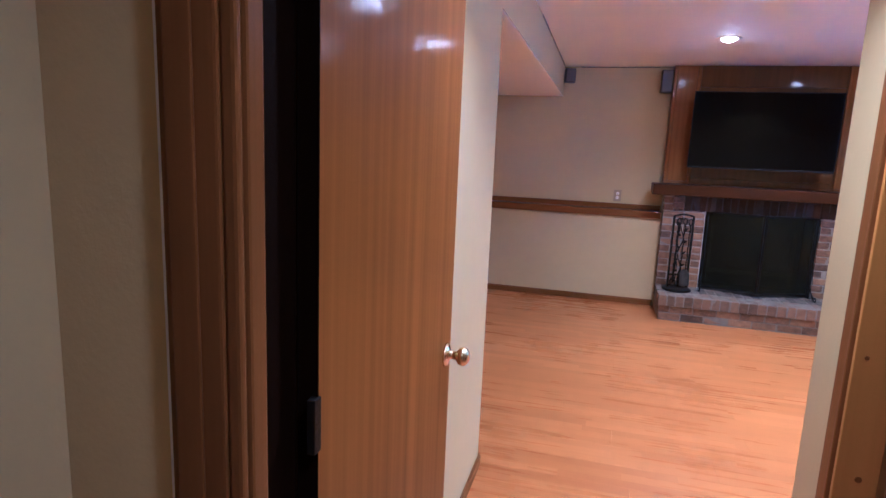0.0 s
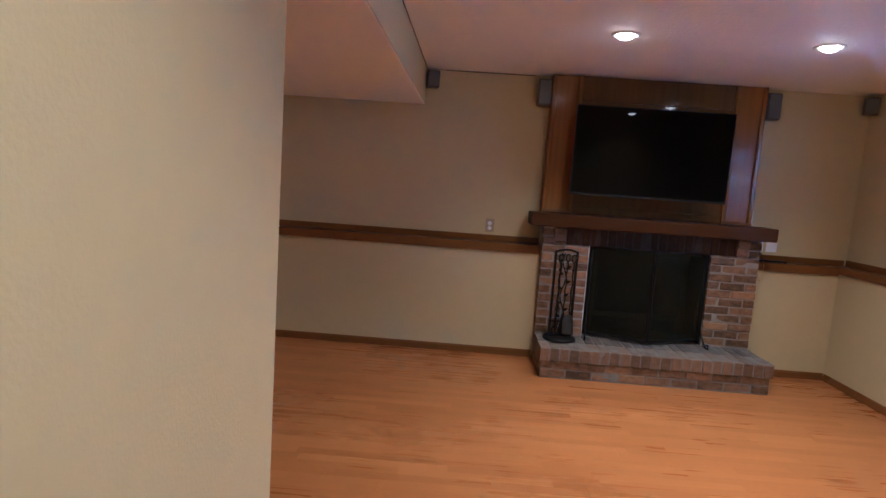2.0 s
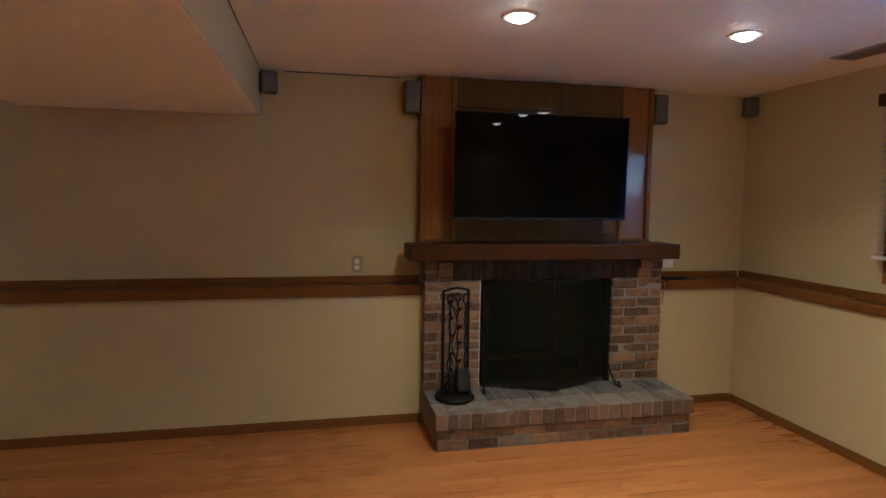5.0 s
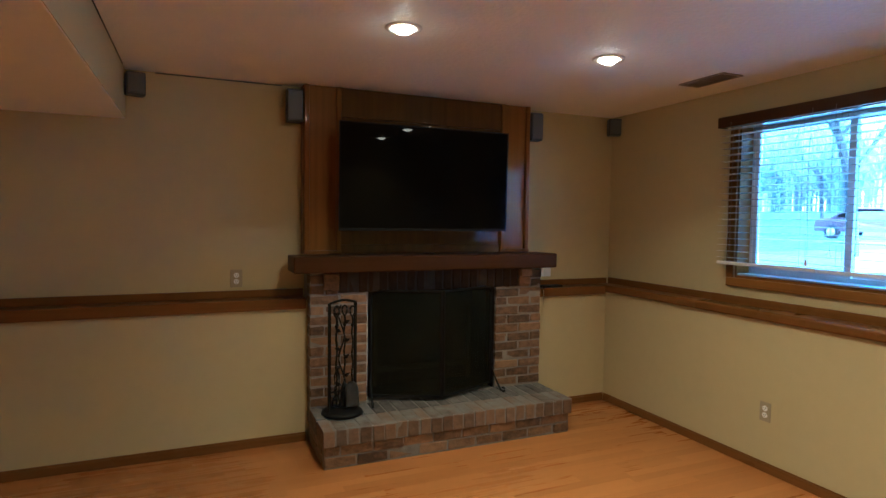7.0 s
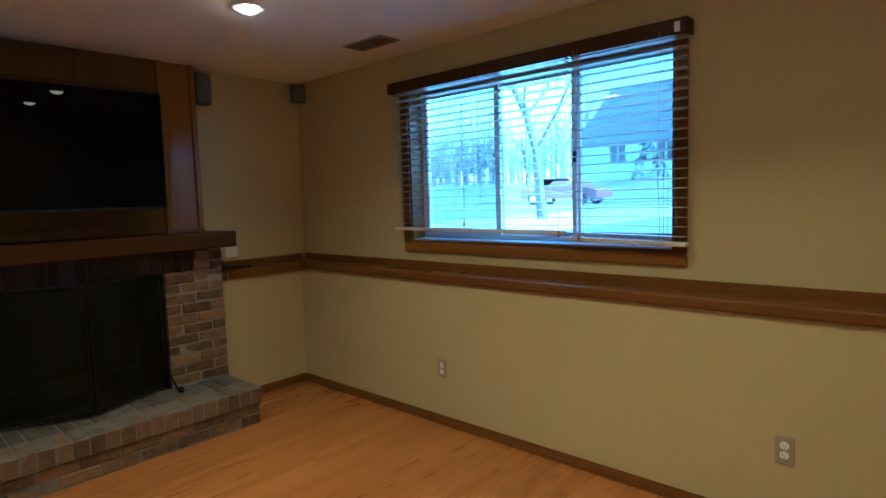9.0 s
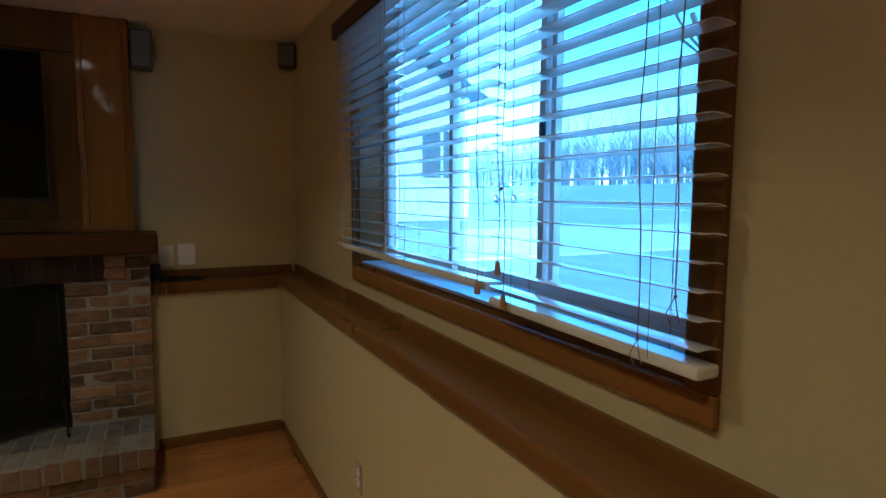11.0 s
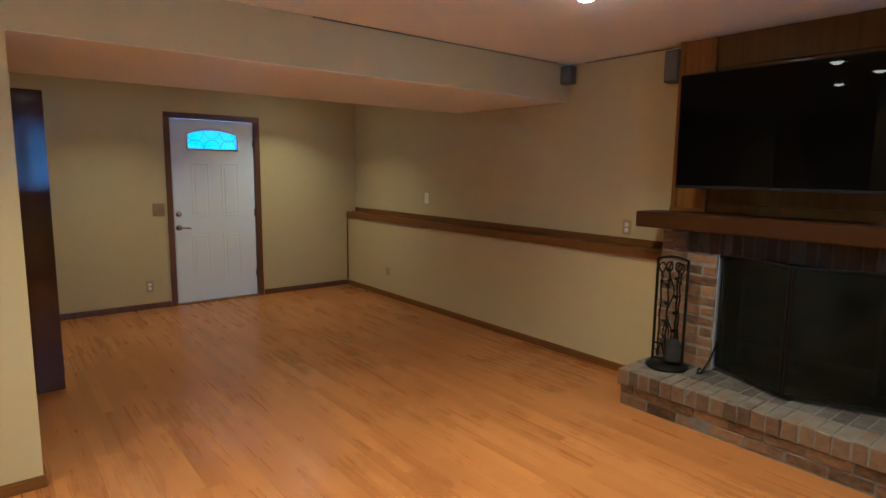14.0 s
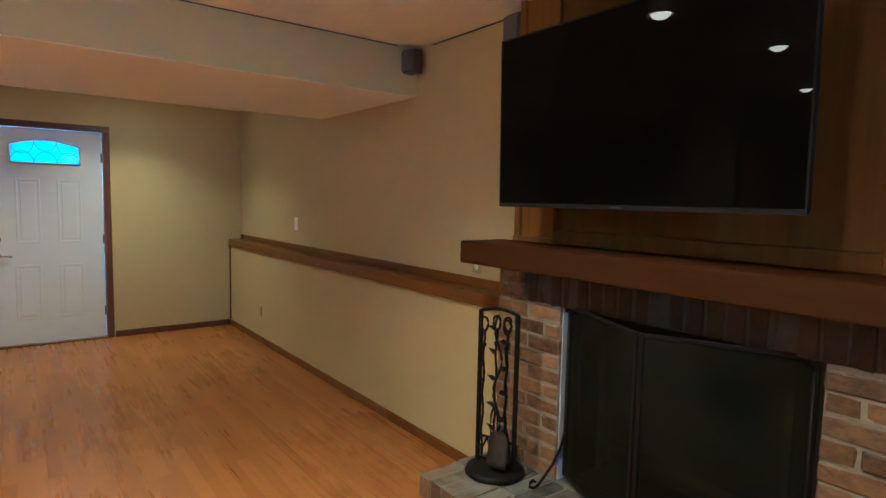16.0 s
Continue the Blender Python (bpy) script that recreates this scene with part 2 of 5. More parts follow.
def floor_material():
    """Three-strip laminate: each short strip has a tone of its own, with long grain and dark flecks."""
    m = bpy.data.materials.new("oak_laminate")
    m.use_nodes = True
    n, l = m.node_tree.nodes, m.node_tree.links
    b = n["Principled BSDF"]
    geo = n.new("ShaderNodeNewGeometry")
    xyz = n.new("ShaderNodeSeparateXYZ")
    l.new(geo.outputs["Position"], xyz.inputs[0])
    def op(kind, p, q=0.0, r=0.0):
        a = n.new("ShaderNodeMath")
        a.operation = kind
        for i, v in enumerate((p, q, r)):
            if isinstance(v, (int, float)):
                a.inputs[i].default_value = v
            else:
                l.new(v, a.inputs[i])
        return a.outputs[0]
    row = op("FLOOR", op("DIVIDE", xyz.outputs["Y"], 0.0642))
    wn1 = n.new("ShaderNodeTexWhiteNoise")
    wn1.noise_dimensions = "1D"
    l.new(row, wn1.inputs["W"])
    piece = op("FLOOR", op("ADD", op("DIVIDE", xyz.outputs["X"], 0.78), op("MULTIPLY", wn1.outputs["Value"], 9.0)))
    cmb = n.new("ShaderNodeCombineXYZ")
    l.new(row, cmb.inputs[0])
    l.new(piece, cmb.inputs[1])
    wn2 = n.new("ShaderNodeTexWhiteNoise")
    wn2.noise_dimensions = "2D"
    l.new(cmb.outputs[0], wn2.inputs["Vector"])
    mp = n.new("ShaderNodeMapping")
    mp.inputs["Scale"].default_value = (1.1, 22, 1)
    l.new(geo.outputs["Position"], mp.inputs["Vector"])
    add = n.new("ShaderNodeVectorMath")
    add.operation = "MULTIPLY_ADD"
    add.inputs[1].default_value = (13, 17, 0)
    l.new(wn2.outputs["Color"], add.inputs[0])
    l.new(mp.outputs[0], add.inputs[2])
    def noise(scale, detail, distortion, source):
        t = n.new("ShaderNodeTexNoise")
        t.inputs["Scale"].default_value, t.inputs["Detail"].default_value = scale, detail
        t.inputs["Roughness"].default_value, t.inputs["Distortion"].default_value = 0.62, distortion
        l.new(source, t.inputs["Vector"])
        return t.outputs["Fac"]
    grain = noise(1.0, 7.0, 0.4, add.outputs[0])
    # rings: the same field folded into arches, as in flat-sawn oak
    rings = op("PINGPONG", op("MULTIPLY", noise(0.55, 2.0, 0.3, add.outputs[0]), 9.0), 0.5)
    worn = noise(0.9, 3.0, 0.0, geo.outputs["Position"])
    ramp = n.new("ShaderNodeValToRGB")
    e = ramp.color_ramp.elements
    e[0].position, e[0].color = 0.16, (0.195, 0.067, 0.009, 1)
    e[1].position, e[1].color = 0.86, (0.430, 0.187, 0.037, 1)
    mid = e.new(0.50)
    mid.color = (0.305, 0.120, 0.018, 1)
    f = op("ADD", op("MULTIPLY", wn2.outputs["Value"], 0.24), op("MULTIPLY_ADD", grain, 0.22, 0.15))
    f = op("ADD", f, op("MULTIPLY_ADD", rings, 0.06, 0.05))
    f = op("ADD", f, op("MULTIPLY_ADD", worn, 0.28, -0.11))
    l.new(f, ramp.inputs[0])
    l.new(ramp.outputs[0], b.inputs["Base Color"])
    l.new(op("MULTIPLY_ADD", op("ADD", grain, worn), 0.16, 0.13), b.inputs["Roughness"])
    b.inputs["Specular IOR Level"].default_value = 0.30
    bp = n.new("ShaderNodeBump")
    bp.inputs["Strength"].default_value, bp.inputs["Distance"].default_value = 0.06, 0.002
    l.new(grain, bp.inputs["Height"])
    l.new(bp.outputs[0], b.inputs["Normal"])
    return m



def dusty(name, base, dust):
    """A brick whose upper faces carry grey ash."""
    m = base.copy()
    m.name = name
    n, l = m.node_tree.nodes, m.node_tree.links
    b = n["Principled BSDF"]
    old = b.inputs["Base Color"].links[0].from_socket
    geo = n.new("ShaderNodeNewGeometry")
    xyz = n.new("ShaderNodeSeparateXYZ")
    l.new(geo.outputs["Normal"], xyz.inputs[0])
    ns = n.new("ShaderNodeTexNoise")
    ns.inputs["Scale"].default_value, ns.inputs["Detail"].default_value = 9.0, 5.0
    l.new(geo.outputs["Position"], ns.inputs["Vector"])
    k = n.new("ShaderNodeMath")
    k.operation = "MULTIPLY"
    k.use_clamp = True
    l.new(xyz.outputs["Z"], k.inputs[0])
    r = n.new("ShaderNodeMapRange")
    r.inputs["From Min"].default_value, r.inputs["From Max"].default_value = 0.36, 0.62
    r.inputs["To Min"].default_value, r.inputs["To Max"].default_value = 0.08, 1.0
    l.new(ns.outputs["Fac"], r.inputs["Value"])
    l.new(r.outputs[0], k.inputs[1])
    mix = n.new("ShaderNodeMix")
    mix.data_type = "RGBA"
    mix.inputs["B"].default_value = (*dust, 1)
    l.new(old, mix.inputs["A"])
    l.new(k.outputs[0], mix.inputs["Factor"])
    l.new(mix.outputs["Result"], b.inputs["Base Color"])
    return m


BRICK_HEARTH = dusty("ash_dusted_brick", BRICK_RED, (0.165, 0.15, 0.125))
LAMINATE = floor_material()

# ---- mesh helpers ----


def add_box(bm, x0, y0, z0, x1, y1, z1, bevel=0.0, seg=2, turn=None):
    r = bmesh.ops.create_cube(bm, size=1.0)
    vs = r["verts"]
    for v in vs:
        v.co = Vector(((x0 + x1) / 2 + v.co.x * (x1 - x0), (y0 + y1) / 2 + v.co.y * (y1 - y0), (z0 + z1) / 2 + v.co.z * (z1 - z0)))
    if bevel:
        es = list({e for v in vs for e in v.link_edges})
        r = bmesh.ops.bevel(bm, geom=es, offset=bevel, segments=seg, affect="EDGES", profile=0.6)
        vs = list({v for f in r["faces"] for v in f.verts} | {v for v in vs if v.is_valid})
    if turn is not None:
        bmesh.ops.transform(bm, matrix=turn, verts=vs)
    return bm


def box(x0, y0, z0, x1, y1, z1, bevel=0.0, seg=2):
    return add_box(bmesh.new(), x0, y0, z0, x1, y1, z1, bevel, seg)


def boxes(*rows):
    bm = bmesh.new()
    for r in rows:
        add_box(bm, *r)
    return bm


def tube(points, radius, sides=8, bm=None, radii=None):
    """A round rod along a line of points."""
    bm = bm or bmesh.new()
    pts = [Vector(p) for p in points]
    rings = []
    up = Vector((0, 0, 1))
    for i, p in enumerate(pts):
        d = (pts[min(i + 1, len(pts) - 1)] - pts[max(i - 1, 0)]).normalized()
        a = d.cross(up)
        if a.length < 0.05:
            a = d.cross(Vector((1, 0, 0)))
        a.normalize()
        c = d.cross(a)
        r = radii[i] if radii else radius
        rings.append([bm.verts.new(p + r * (math.cos(2 * math.pi * k / sides) * a + math.sin(2 * math.pi * k / sides) * c)) for k in range(sides)])
    for p, q in zip(rings, rings[1:]):
        for k in range(sides):
            bm.faces.new((p[k], p[(k + 1) % sides], q[(k + 1) % sides], q[k]))
    bm.faces.new(rings[0][::-1])
    bm.faces.new(rings[-1])
    bmesh.ops.recalc_face_normals(bm, faces=bm.faces)
    return bm


def lathe(profile, centre=(0, 0, 0), axis="z", sides=24, bm=None):
    """A turned shape: profile of (radius, height) along an axis."""
    bm = bm or bmesh.new()
    rings = []
    for r, h in profile:
        ring = []
        for k in range(sides):
            a = 2 * math.pi * k / sides
            p = {"z": (r * math.cos(a), r * math.sin(a), h), "x": (h, r * math.cos(a), r * math.sin(a)), "y": (r * math.cos(a), h, r * math.sin(a))}[axis]
            ring.append(bm.verts.new(Vector(p) + Vector(centre)))
        rings.append(ring)
    for p, q in zip(rings, rings[1:]):
        for k in range(sides):
            bm.faces.new((p[k], p[(k + 1) % sides], q[(k + 1) % sides], q[k]))
    bm.faces.new(rings[0][::-1])
    bm.faces.new(rings[-1])
    bmesh.ops.recalc_face_normals(bm, faces=bm.faces)
    return bm


def mesh_from(name, bm, mat, smooth=False):
    me = bpy.data.meshes.new(name)
    bm.to_mesh(me)
    bm.free()
    me.materials.append(mat)
    if smooth:
        for p in me.polygons:
            p.use_smooth = True
    return me


def part(name, bm, mat, parent, label="", smooth=False):
    ob = new(name, mesh_from(name, bm, mat, smooth))
    ob.parent = parent
    if parent is not None:
        ob.matrix_parent_inverse = Matrix.Translation(-parent.matrix_basis.translation)
    if label:
        ob["label"] = label
    return ob


def thing(name, at, label, category, group="", kind=""):
    e = new(name)
    e.empty_display_size = 0.1
    e.matrix_basis = Matrix.Translation(at)
    return tagged(e, label, category, group, kind)


def solid(name, bm, mat, label, category="", kind="structure", smooth=False):
    return tagged(new(name, mesh_from(name, bm, mat, smooth)), label, category, "", kind)


# ---- plan ----
NORTH_LOW, NORTH_UP = 6.475, 6.605
EAST_LOW, EAST_UP = 3.30, 3.43
WEST = -3.775
CEIL = 2.40
LEDGE = 0.975
OPEN_X0, OPEN_X1, OPEN_Z0, OPEN_Z1 = 1.20, 2.19, 0.245, 1.01

# ---- large structure ----
solid("floor", box(-4.0, -1.2, -0.12, 3.7, 6.8, -0.009), SLOT, "dark underlay below the laminate floor", "floor")
solid("ceiling", box(-4.0, -1.2, CEIL, 3.7, 6.8, CEIL + 0.1), CEILING, "white ceiling with knockdown texture", "ceiling")
solid("soffit", box(-1.672, 2.2, 2.103, -0.265, NORTH_UP, CEIL + 0.02, 0.006), CEILING, "dropped duct soffit below the ceiling", "soffit")
solid("soffit_side", box(-0.2655, 2.84, 2.106, -0.262, NORTH_UP - 0.002, CEIL - 0.001), WALL, "painted cream side of the soffit", "soffit")
B = 6.78
solid("wall_north", boxes(
    (-3.92, NORTH_LOW, 0, OPEN_X0, B, LEDGE - 0.02), (OPEN_X1, NORTH_LOW, 0, 3.6, B, LEDGE - 0.02),
    (OPEN_X0, NORTH_LOW, 0, OPEN_X1, B, OPEN_Z0 - 0.02), (OPEN_X0, NORTH_LOW, OPEN_Z1 + 0.05, OPEN_X1, B, 1.10),
    (-3.92, NORTH_UP, LEDGE - 0.02, OPEN_X0, B, CEIL), (OPEN_X1, NORTH_UP, LEDGE - 0.02, 3.6, B, CEIL),
    (OPEN_X0, NORTH_UP, 1.10, OPEN_X1, B, CEIL)), WALL, "cream painted wall with a half-height ledge", "wall")
WY0, WY1, WZ0, WZ1 = 3.555, 5.325, 1.15, 2.16
solid("wall_east", boxes(
    (EAST_LOW, 2.395, 0, 3.58, NORTH_LOW, LEDGE - 0.02), (EAST_UP, 2.395, LEDGE - 0.02, 3.58, NORTH_UP, WZ0),
    (EAST_UP, 2.395, WZ0, 3.58, WY0, CEIL), (EAST_UP, WY1, WZ0, 3.58, NORTH_UP, CEIL), (EAST_UP, WY0, WZ1, 3.58, WY1, CEIL)),
    WALL, "cream painted wall with a half-height ledge under the window", "wall")
DY0, DY1, DZ = 4.325, 5.262, 2.055
solid("wall_west", boxes(
    (-3.92, 2.2, 0, WEST, DY0, CEIL), (-3.92, DY1, 0, WEST, 6.6, CEIL), (-3.92, DY0, DZ, WEST, DY1, CEIL)),
    WALL, "cream painted wall beside the white entry door", "wall")
solid("wall_south_1", boxes((0.93, 2.225, 0, 3.58, 2.395, CEIL)), WALL, "cream painted wall", "wall")
solid("wall_south_2", boxes((-3.775, 2.23, 0, -1.55, 2.35, CEIL), (-0.84, 2.23, 0, -0.385, 2.35, CEIL), (-1.55, 2.23, 2.04, -0.84, 2.35, CEIL)),
      WALL, "cream painted wall with a closet doorway", "wall")
solid("wall_closet", boxes((-1.7, 1.40, 0, -0.385, 1.5, CEIL), (-1.8, 1.5, 0, -1.7, 2.23, CEIL)), WALL, "plain closet walls", "wall")
solid("wall_passage_left", boxes((-0.385, 1.075, 0, -0.258, 2.855, CEIL)), WALL, "cream painted passage wall", "wall")
solid("wall_passage_right", boxes((0.93, 2.11, 0, 1.03, 2.225, CEIL), (0.93, 0.905, 0, 1.03, 1.40, CEIL), (0.93, 1.40, 2.03, 1.03, 2.11, CEIL)),
      WALL, "cream painted passage wall with a doorway", "wall")
solid("wall_hall_cross", boxes((-0.60, 0.905, 0, -0.237, 1.075, CEIL), (0.59, 0.905, 0, 0.93, 1.075, CEIL), (-0.237, 0.905, 2.06, 0.59, 1.075, CEIL)),
      WALL, "cream painted hall wall round the wooden doorway", "wall")
solid("wall_hall_west", box(-0.60, -1.1, 0, -0.48, 0.905, CEIL), WALL, "cream painted hall wall", "wall")
solid("wall_hall_east", box(0.95, -1.1, 0, 1.07, 0.905, CEIL), WALL, "cream painted hall wall", "wall")
solid("wall_hall_south", box(-0.48, -1.1, 0, 0.95, -1.0, CEIL), WALL, "cream painted hall wall", "wall")
solid("wall_side_room", boxes((2.3, 0.9, 0, 2.4, 2.225, CEIL), (1.07, 0.85, 0, 2.4, 0.95, CEIL)), WALL, "cream walls of the side room", "wall")
solid("trim_side_room", box(2.28, 0.95, 0, 2.3, 2.225, 0.72, 0.004), TRIM_Z, "dark brown wainscot in the side room", "wainscot")

# ledge boards with a back trim
solid("trim_ledge_north_1", boxes((-3.765, 6.452, 0.905, 0.80, NORTH_UP, LEDGE, 0.006), (-3.765, 6.588, LEDGE, 0.80, NORTH_UP, 1.026, 0.004)), OAK_X, "stained oak ledge on the half wall", "ledge")
solid("trim_ledge_north_2", boxes((2.592, 6.452, 0.905, 3.285, NORTH_UP, LEDGE, 0.006), (2.592, 6.588, LEDGE, 3.40, NORTH_UP, 1.026, 0.004)), OAK_X, "stained oak ledge on the half wall", "ledge")
solid("trim_ledge_east", boxes((3.277, 2.44, 0.92, EAST_UP, 6.60, LEDGE + 0.004, 0.02, 4), (3.412, 2.44, LEDGE, EAST_UP, 6.588, 1.03, 0.004)), OAK_Y, "glossy stained oak ledge under the window", "ledge")
solid("trim_corner_west", boxes((-3.772, 6.462, 0.07, -3.755, 6.478, 0.905)), TRIM_Z, "dark corner bead at the end of the half wall", "trim")

# baseboards
def baseboard(x0, y0, x1, y1, mat):
    solid("baseboard", boxes((x0, y0, 0, x1, y1, 0.050, 0.003), (x0 + (0.004 if x1 - x0 < 0.1 else 0), y0 + (0.004 if y1 - y0 < 0.1 else 0), 0.050, x1 - (0.004 if x1 - x0 < 0.1 else 0), y1, 0.062, 0.002)), mat, "stained oak baseboard", "baseboard")
baseboard(-3.763, 6.462, 0.80, 6.474, OAK_X)
baseboard(2.60, 6.462, 3.288, 6.474, OAK_X)
baseboard(3.287, 2.408, 3.299, 6.462, OAK_Y)
baseboard(-3.774, 5.325, -3.762, 6.462, TRIM_Z)
baseboard(-3.774, 2.36, -3.762, 4.27, TRIM_Z)
baseboard(-0.258, 1.09, -0.246, 2.867, OAK_Y)
baseboard(-0.385, 2.856, -0.258, 2.868, OAK_X)
solid("trim_ceiling_gap_north", boxes((-0.10, 6.600, 2.392, 0.66, 6.6045, 2.3995)), SLOT, "dark open joint between wall and ceiling", "gap")
solid("trim_ceiling_gap_soffit", boxes((-0.2615, 4.3, 2.394, -0.2575, 6.45, 2.3995)), SLOT, "dark open joint above the soffit", "gap")
baseboard(0.918, 2.178, 0.93, 2.395, OAK_Y)
baseboard(0.93, 2.396, 3.287, 2.408, OAK_X)

# ---- fireplace ----
fireplace = thing("fireplace", (1.69, 6.2, 0), "brown brick fireplace with raised hearth and heavy oak mantel", "fireplace")
HX0, HX1, HY, HZ = 0.803, 2.588, 5.932, 0.245
BX0, BX1, BY = 0.803, 2.592, 6.37
C = 0.0685
part("hearth_core", boxes((HX0 + 0.016, HY + 0.024, 0, HX1 - 0.016, 6.47, 0.14), (HX0 + 0.006, HY + 0.006, 0.14, HX1 - 0.006, 6.47, HZ - 0.004)), MORTAR_DARK, fireplace)
for p in ((BX0 + 0.008, BY + 0.005, HZ - 0.01, OPEN_X0 - 0.006, NORTH_UP, 1.16), (OPEN_X1 + 0.006, BY + 0.005, HZ - 0.01, BX1 - 0.008, NORTH_UP, 1.16),
          (OPEN_X0 - 0.006, BY + 0.008, OPEN_Z1 + 0.004, OPEN_X1 + 0.006, NORTH_LOW, 1.16)):
    part("surround_core", box(*p), MORTAR if p[2] < 0.5 else MORTAR_SOOT_SHADE, fireplace)
firebox = part("firebox", boxes((OPEN_X0 - 0.005, 6.73, 0.24, OPEN_X1 + 0.005, 6.775, 1.06), (OPEN_X0 - 0.004, BY + 0.12, 0.24, OPEN_X0 + 0.02, 6.73, 1.05),
                      (OPEN_X1 - 0.02, BY + 0.12, 0.24, OPEN_X1 + 0.004, 6.73, 1.05), (OPEN_X0 + 0.02, BY + 0.12, 0.236, OPEN_X1 - 0.02, 6.73, 0.252),
                      (OPEN_X0 + 0.02, BY + 0.12, 1.0, OPEN_X1 - 0.02, 6.73, 1.05)), SOOT, fireplace)
mantel = part("mantel", box(0.683, 6.225, 1.16, 2.633, 6.50, 1.266, 0.012, 3), WALNUT_X, fireplace, "thick dark oak mantel beam")
# built-in metal frame round the opening
# left edge: pale colour stands for window light on the metal
part("opening_frame", box(OPEN_X0 - 0.001, BY + 0.014, HZ + 0.004, OPEN_X0 + 0.004, BY + 0.095, OPEN_Z1 - 0.002), EDGE_LIT, fireplace, "metal edge in the opening, coloured pale as window-lit")
# same metal, given black to stand for its shaded side
part("opening_frame", boxes((OPEN_X1 - 0.012, BY + 0.02, HZ + 0.004, OPEN_X1, BY + 0.09, OPEN_Z1), (OPEN_X0 + 0.005, BY + 0.02, OPEN_Z1 - 0.02, OPEN_X1 - 0.012, BY + 0.09, OPEN_Z1)), IRON, fireplace, "metal edge in the opening, coloured black as shaded")
part("damper_panel", boxes((OPEN_X0 + 0.09, BY + 0.16, 0.3, OPEN_X0 + 0.115, BY + 0.175, 0.86), (OPEN_X1 - 0.155, BY + 0.16, 0.3, OPEN_X1 - 0.13, BY + 0.175, 0.86),
                           (OPEN_X0 + 0.115, BY + 0.16, 0.40, OPEN_X1 - 0.155, BY + 0.175, 0.44)), TARNISH, fireplace, "tarnished brass door frame behind the screen")

# ---- oak panelling over the mantel ----
panel = thing("overmantel_panel", (1.66, 6.5, 1.266), "glossy dark oak panelling above the mantel", "panelling")
PX0, PX1, PY = 0.79, 2.53, 6.485
part("back_panel", box(PX0 + 0.01, PY + 0.025, 1.266, PX1 - 0.01, NORTH_UP - 0.001, CEIL - 0.001), WALNUT_Z, panel)
for a, b in ((PX0, PX0 + 0.25), (PX1 - 0.25, PX1)):
    part("stile", box(a + 0.03, PY + 0.008, 1.292, b - 0.03, PY + 0.025, CEIL - 0.003, 0.003), PANEL_Z, panel)
    part("moulding", boxes((a, PY - 0.012, 1.268, a + 0.035, PY + 0.03, CEIL - 0.002, 0.008)), PANEL_Z, panel)
    part("moulding", boxes((b - 0.035, PY - 0.012, 1.268, b, PY + 0.03, CEIL - 0.002, 0.008)), PANEL_Z, panel)
    part("plinth_block", box(a - 0.003, PY - 0.016, 1.267, b + 0.003, PY + 0.012, 1.292, 0.004), OAK_X, panel)
part("side_board", box(PX0 - 0.002, PY + 0.03, 1.267, PX0 + 0.009, NORTH_UP - 0.001, CEIL - 0.003, 0.002), OAK_Z, panel)
part("side_board", box(PX1 - 0.009, PY + 0.03, 1.267, PX1 + 0.002, NORTH_UP - 0.001, CEIL - 0.003, 0.002), OAK_Z, panel)
part("top_rail", box(PX0 + 0.252, PY + 0.006, 2.20, PX1 - 0.252, PY + 0.025, CEIL - 0.002, 0.003), WALNUT_Z, panel)
part("bottom_rail", box(PX0 + 0.252, PY + 0.004, 1.268, PX1 - 0.252, PY + 0.025, 1.33, 0.004), WALNUT_Z, panel)

# ---- television ----
tv = thing("television", (1.583, 6.24, 1.43), "large black flat television on a wall bracket", "television")
part("screen", box(0.981, 6.2135, 1.450, 2.185, 6.218, 2.124, 0.0015), SCREEN, tv, "glossy dark screen")
part("bezel", boxes((0.975, 6.212, 1.433, 2.191, 6.226, 1.450, 0.002), (0.975, 6.212, 2.124, 2.191, 6.226, 2.131, 0.002),
                    (0.975, 6.212, 1.450, 0.981, 6.226, 2.124), (2.185, 6.212, 1.450, 2.191, 6.226, 2.124)), BLACK, tv)
part("back_shell", box(0.985, 6.222, 1.44, 2.181, 6.27, 2.125, 0.012, 3), BLACK, tv)
part("maker_badge", box(1.555, 6.2105, 1.4385, 1.61, 6.2125, 1.4435), SPEAKER_BODY, tv)
part("bracket", boxes((1.38, 6.262, 1.60, 1.42, 6.30, 1.98, 0.003), (1.74, 6.262, 1.60, 1.78, 6.30, 1.98, 0.003), (1.32, 6.30, 1.76, 1.84, 6.33, 1.81, 0.003),
                      (1.55, 6.33, 1.76, 1.61, 6.50, 1.81, 0.003), (1.46, 6.492, 1.65, 1.70, 6.511, 1.92, 0.003)), IRON, tv)

tv.matrix_basis = Matrix.Translation((1.571, 6.24, 1.43)) @ Matrix.Rotation(radians(-0.4), 4, "Z") @ Matrix.Rotation(radians(1.1), 4, "X")

# ---- loudspeakers ----
def speaker(name, label, w, h, d, m):
    s = thing(name, (0, 0, 0), label, "speaker", "surround speakers")
    part("cabinet", box(-w / 2, 0.012, -h / 2, w / 2, d, h / 2, 0.012, 3), SPEAKER_BODY, s)
    part("grille", box(-w / 2 + 0.006, 0.0, -h / 2 + 0.012, w / 2 - 0.006, 0.014, h / 2 - 0.012, 0.005, 2), GREY, s, "grey fabric grille")
    part("wall_bracket", box(-0.015, d - 0.006, -0.02, 0.015, d + 0.05, 0.02, 0.003), SPEAKER_BODY, s)
    s.matrix_basis = m
    return s
speaker("wall_speaker", "small dark grey satellite speaker below the ceiling", 0.105, 0.14, 0.09, pose(-0.19, 6.475, 2.30, 0, 0, 14))
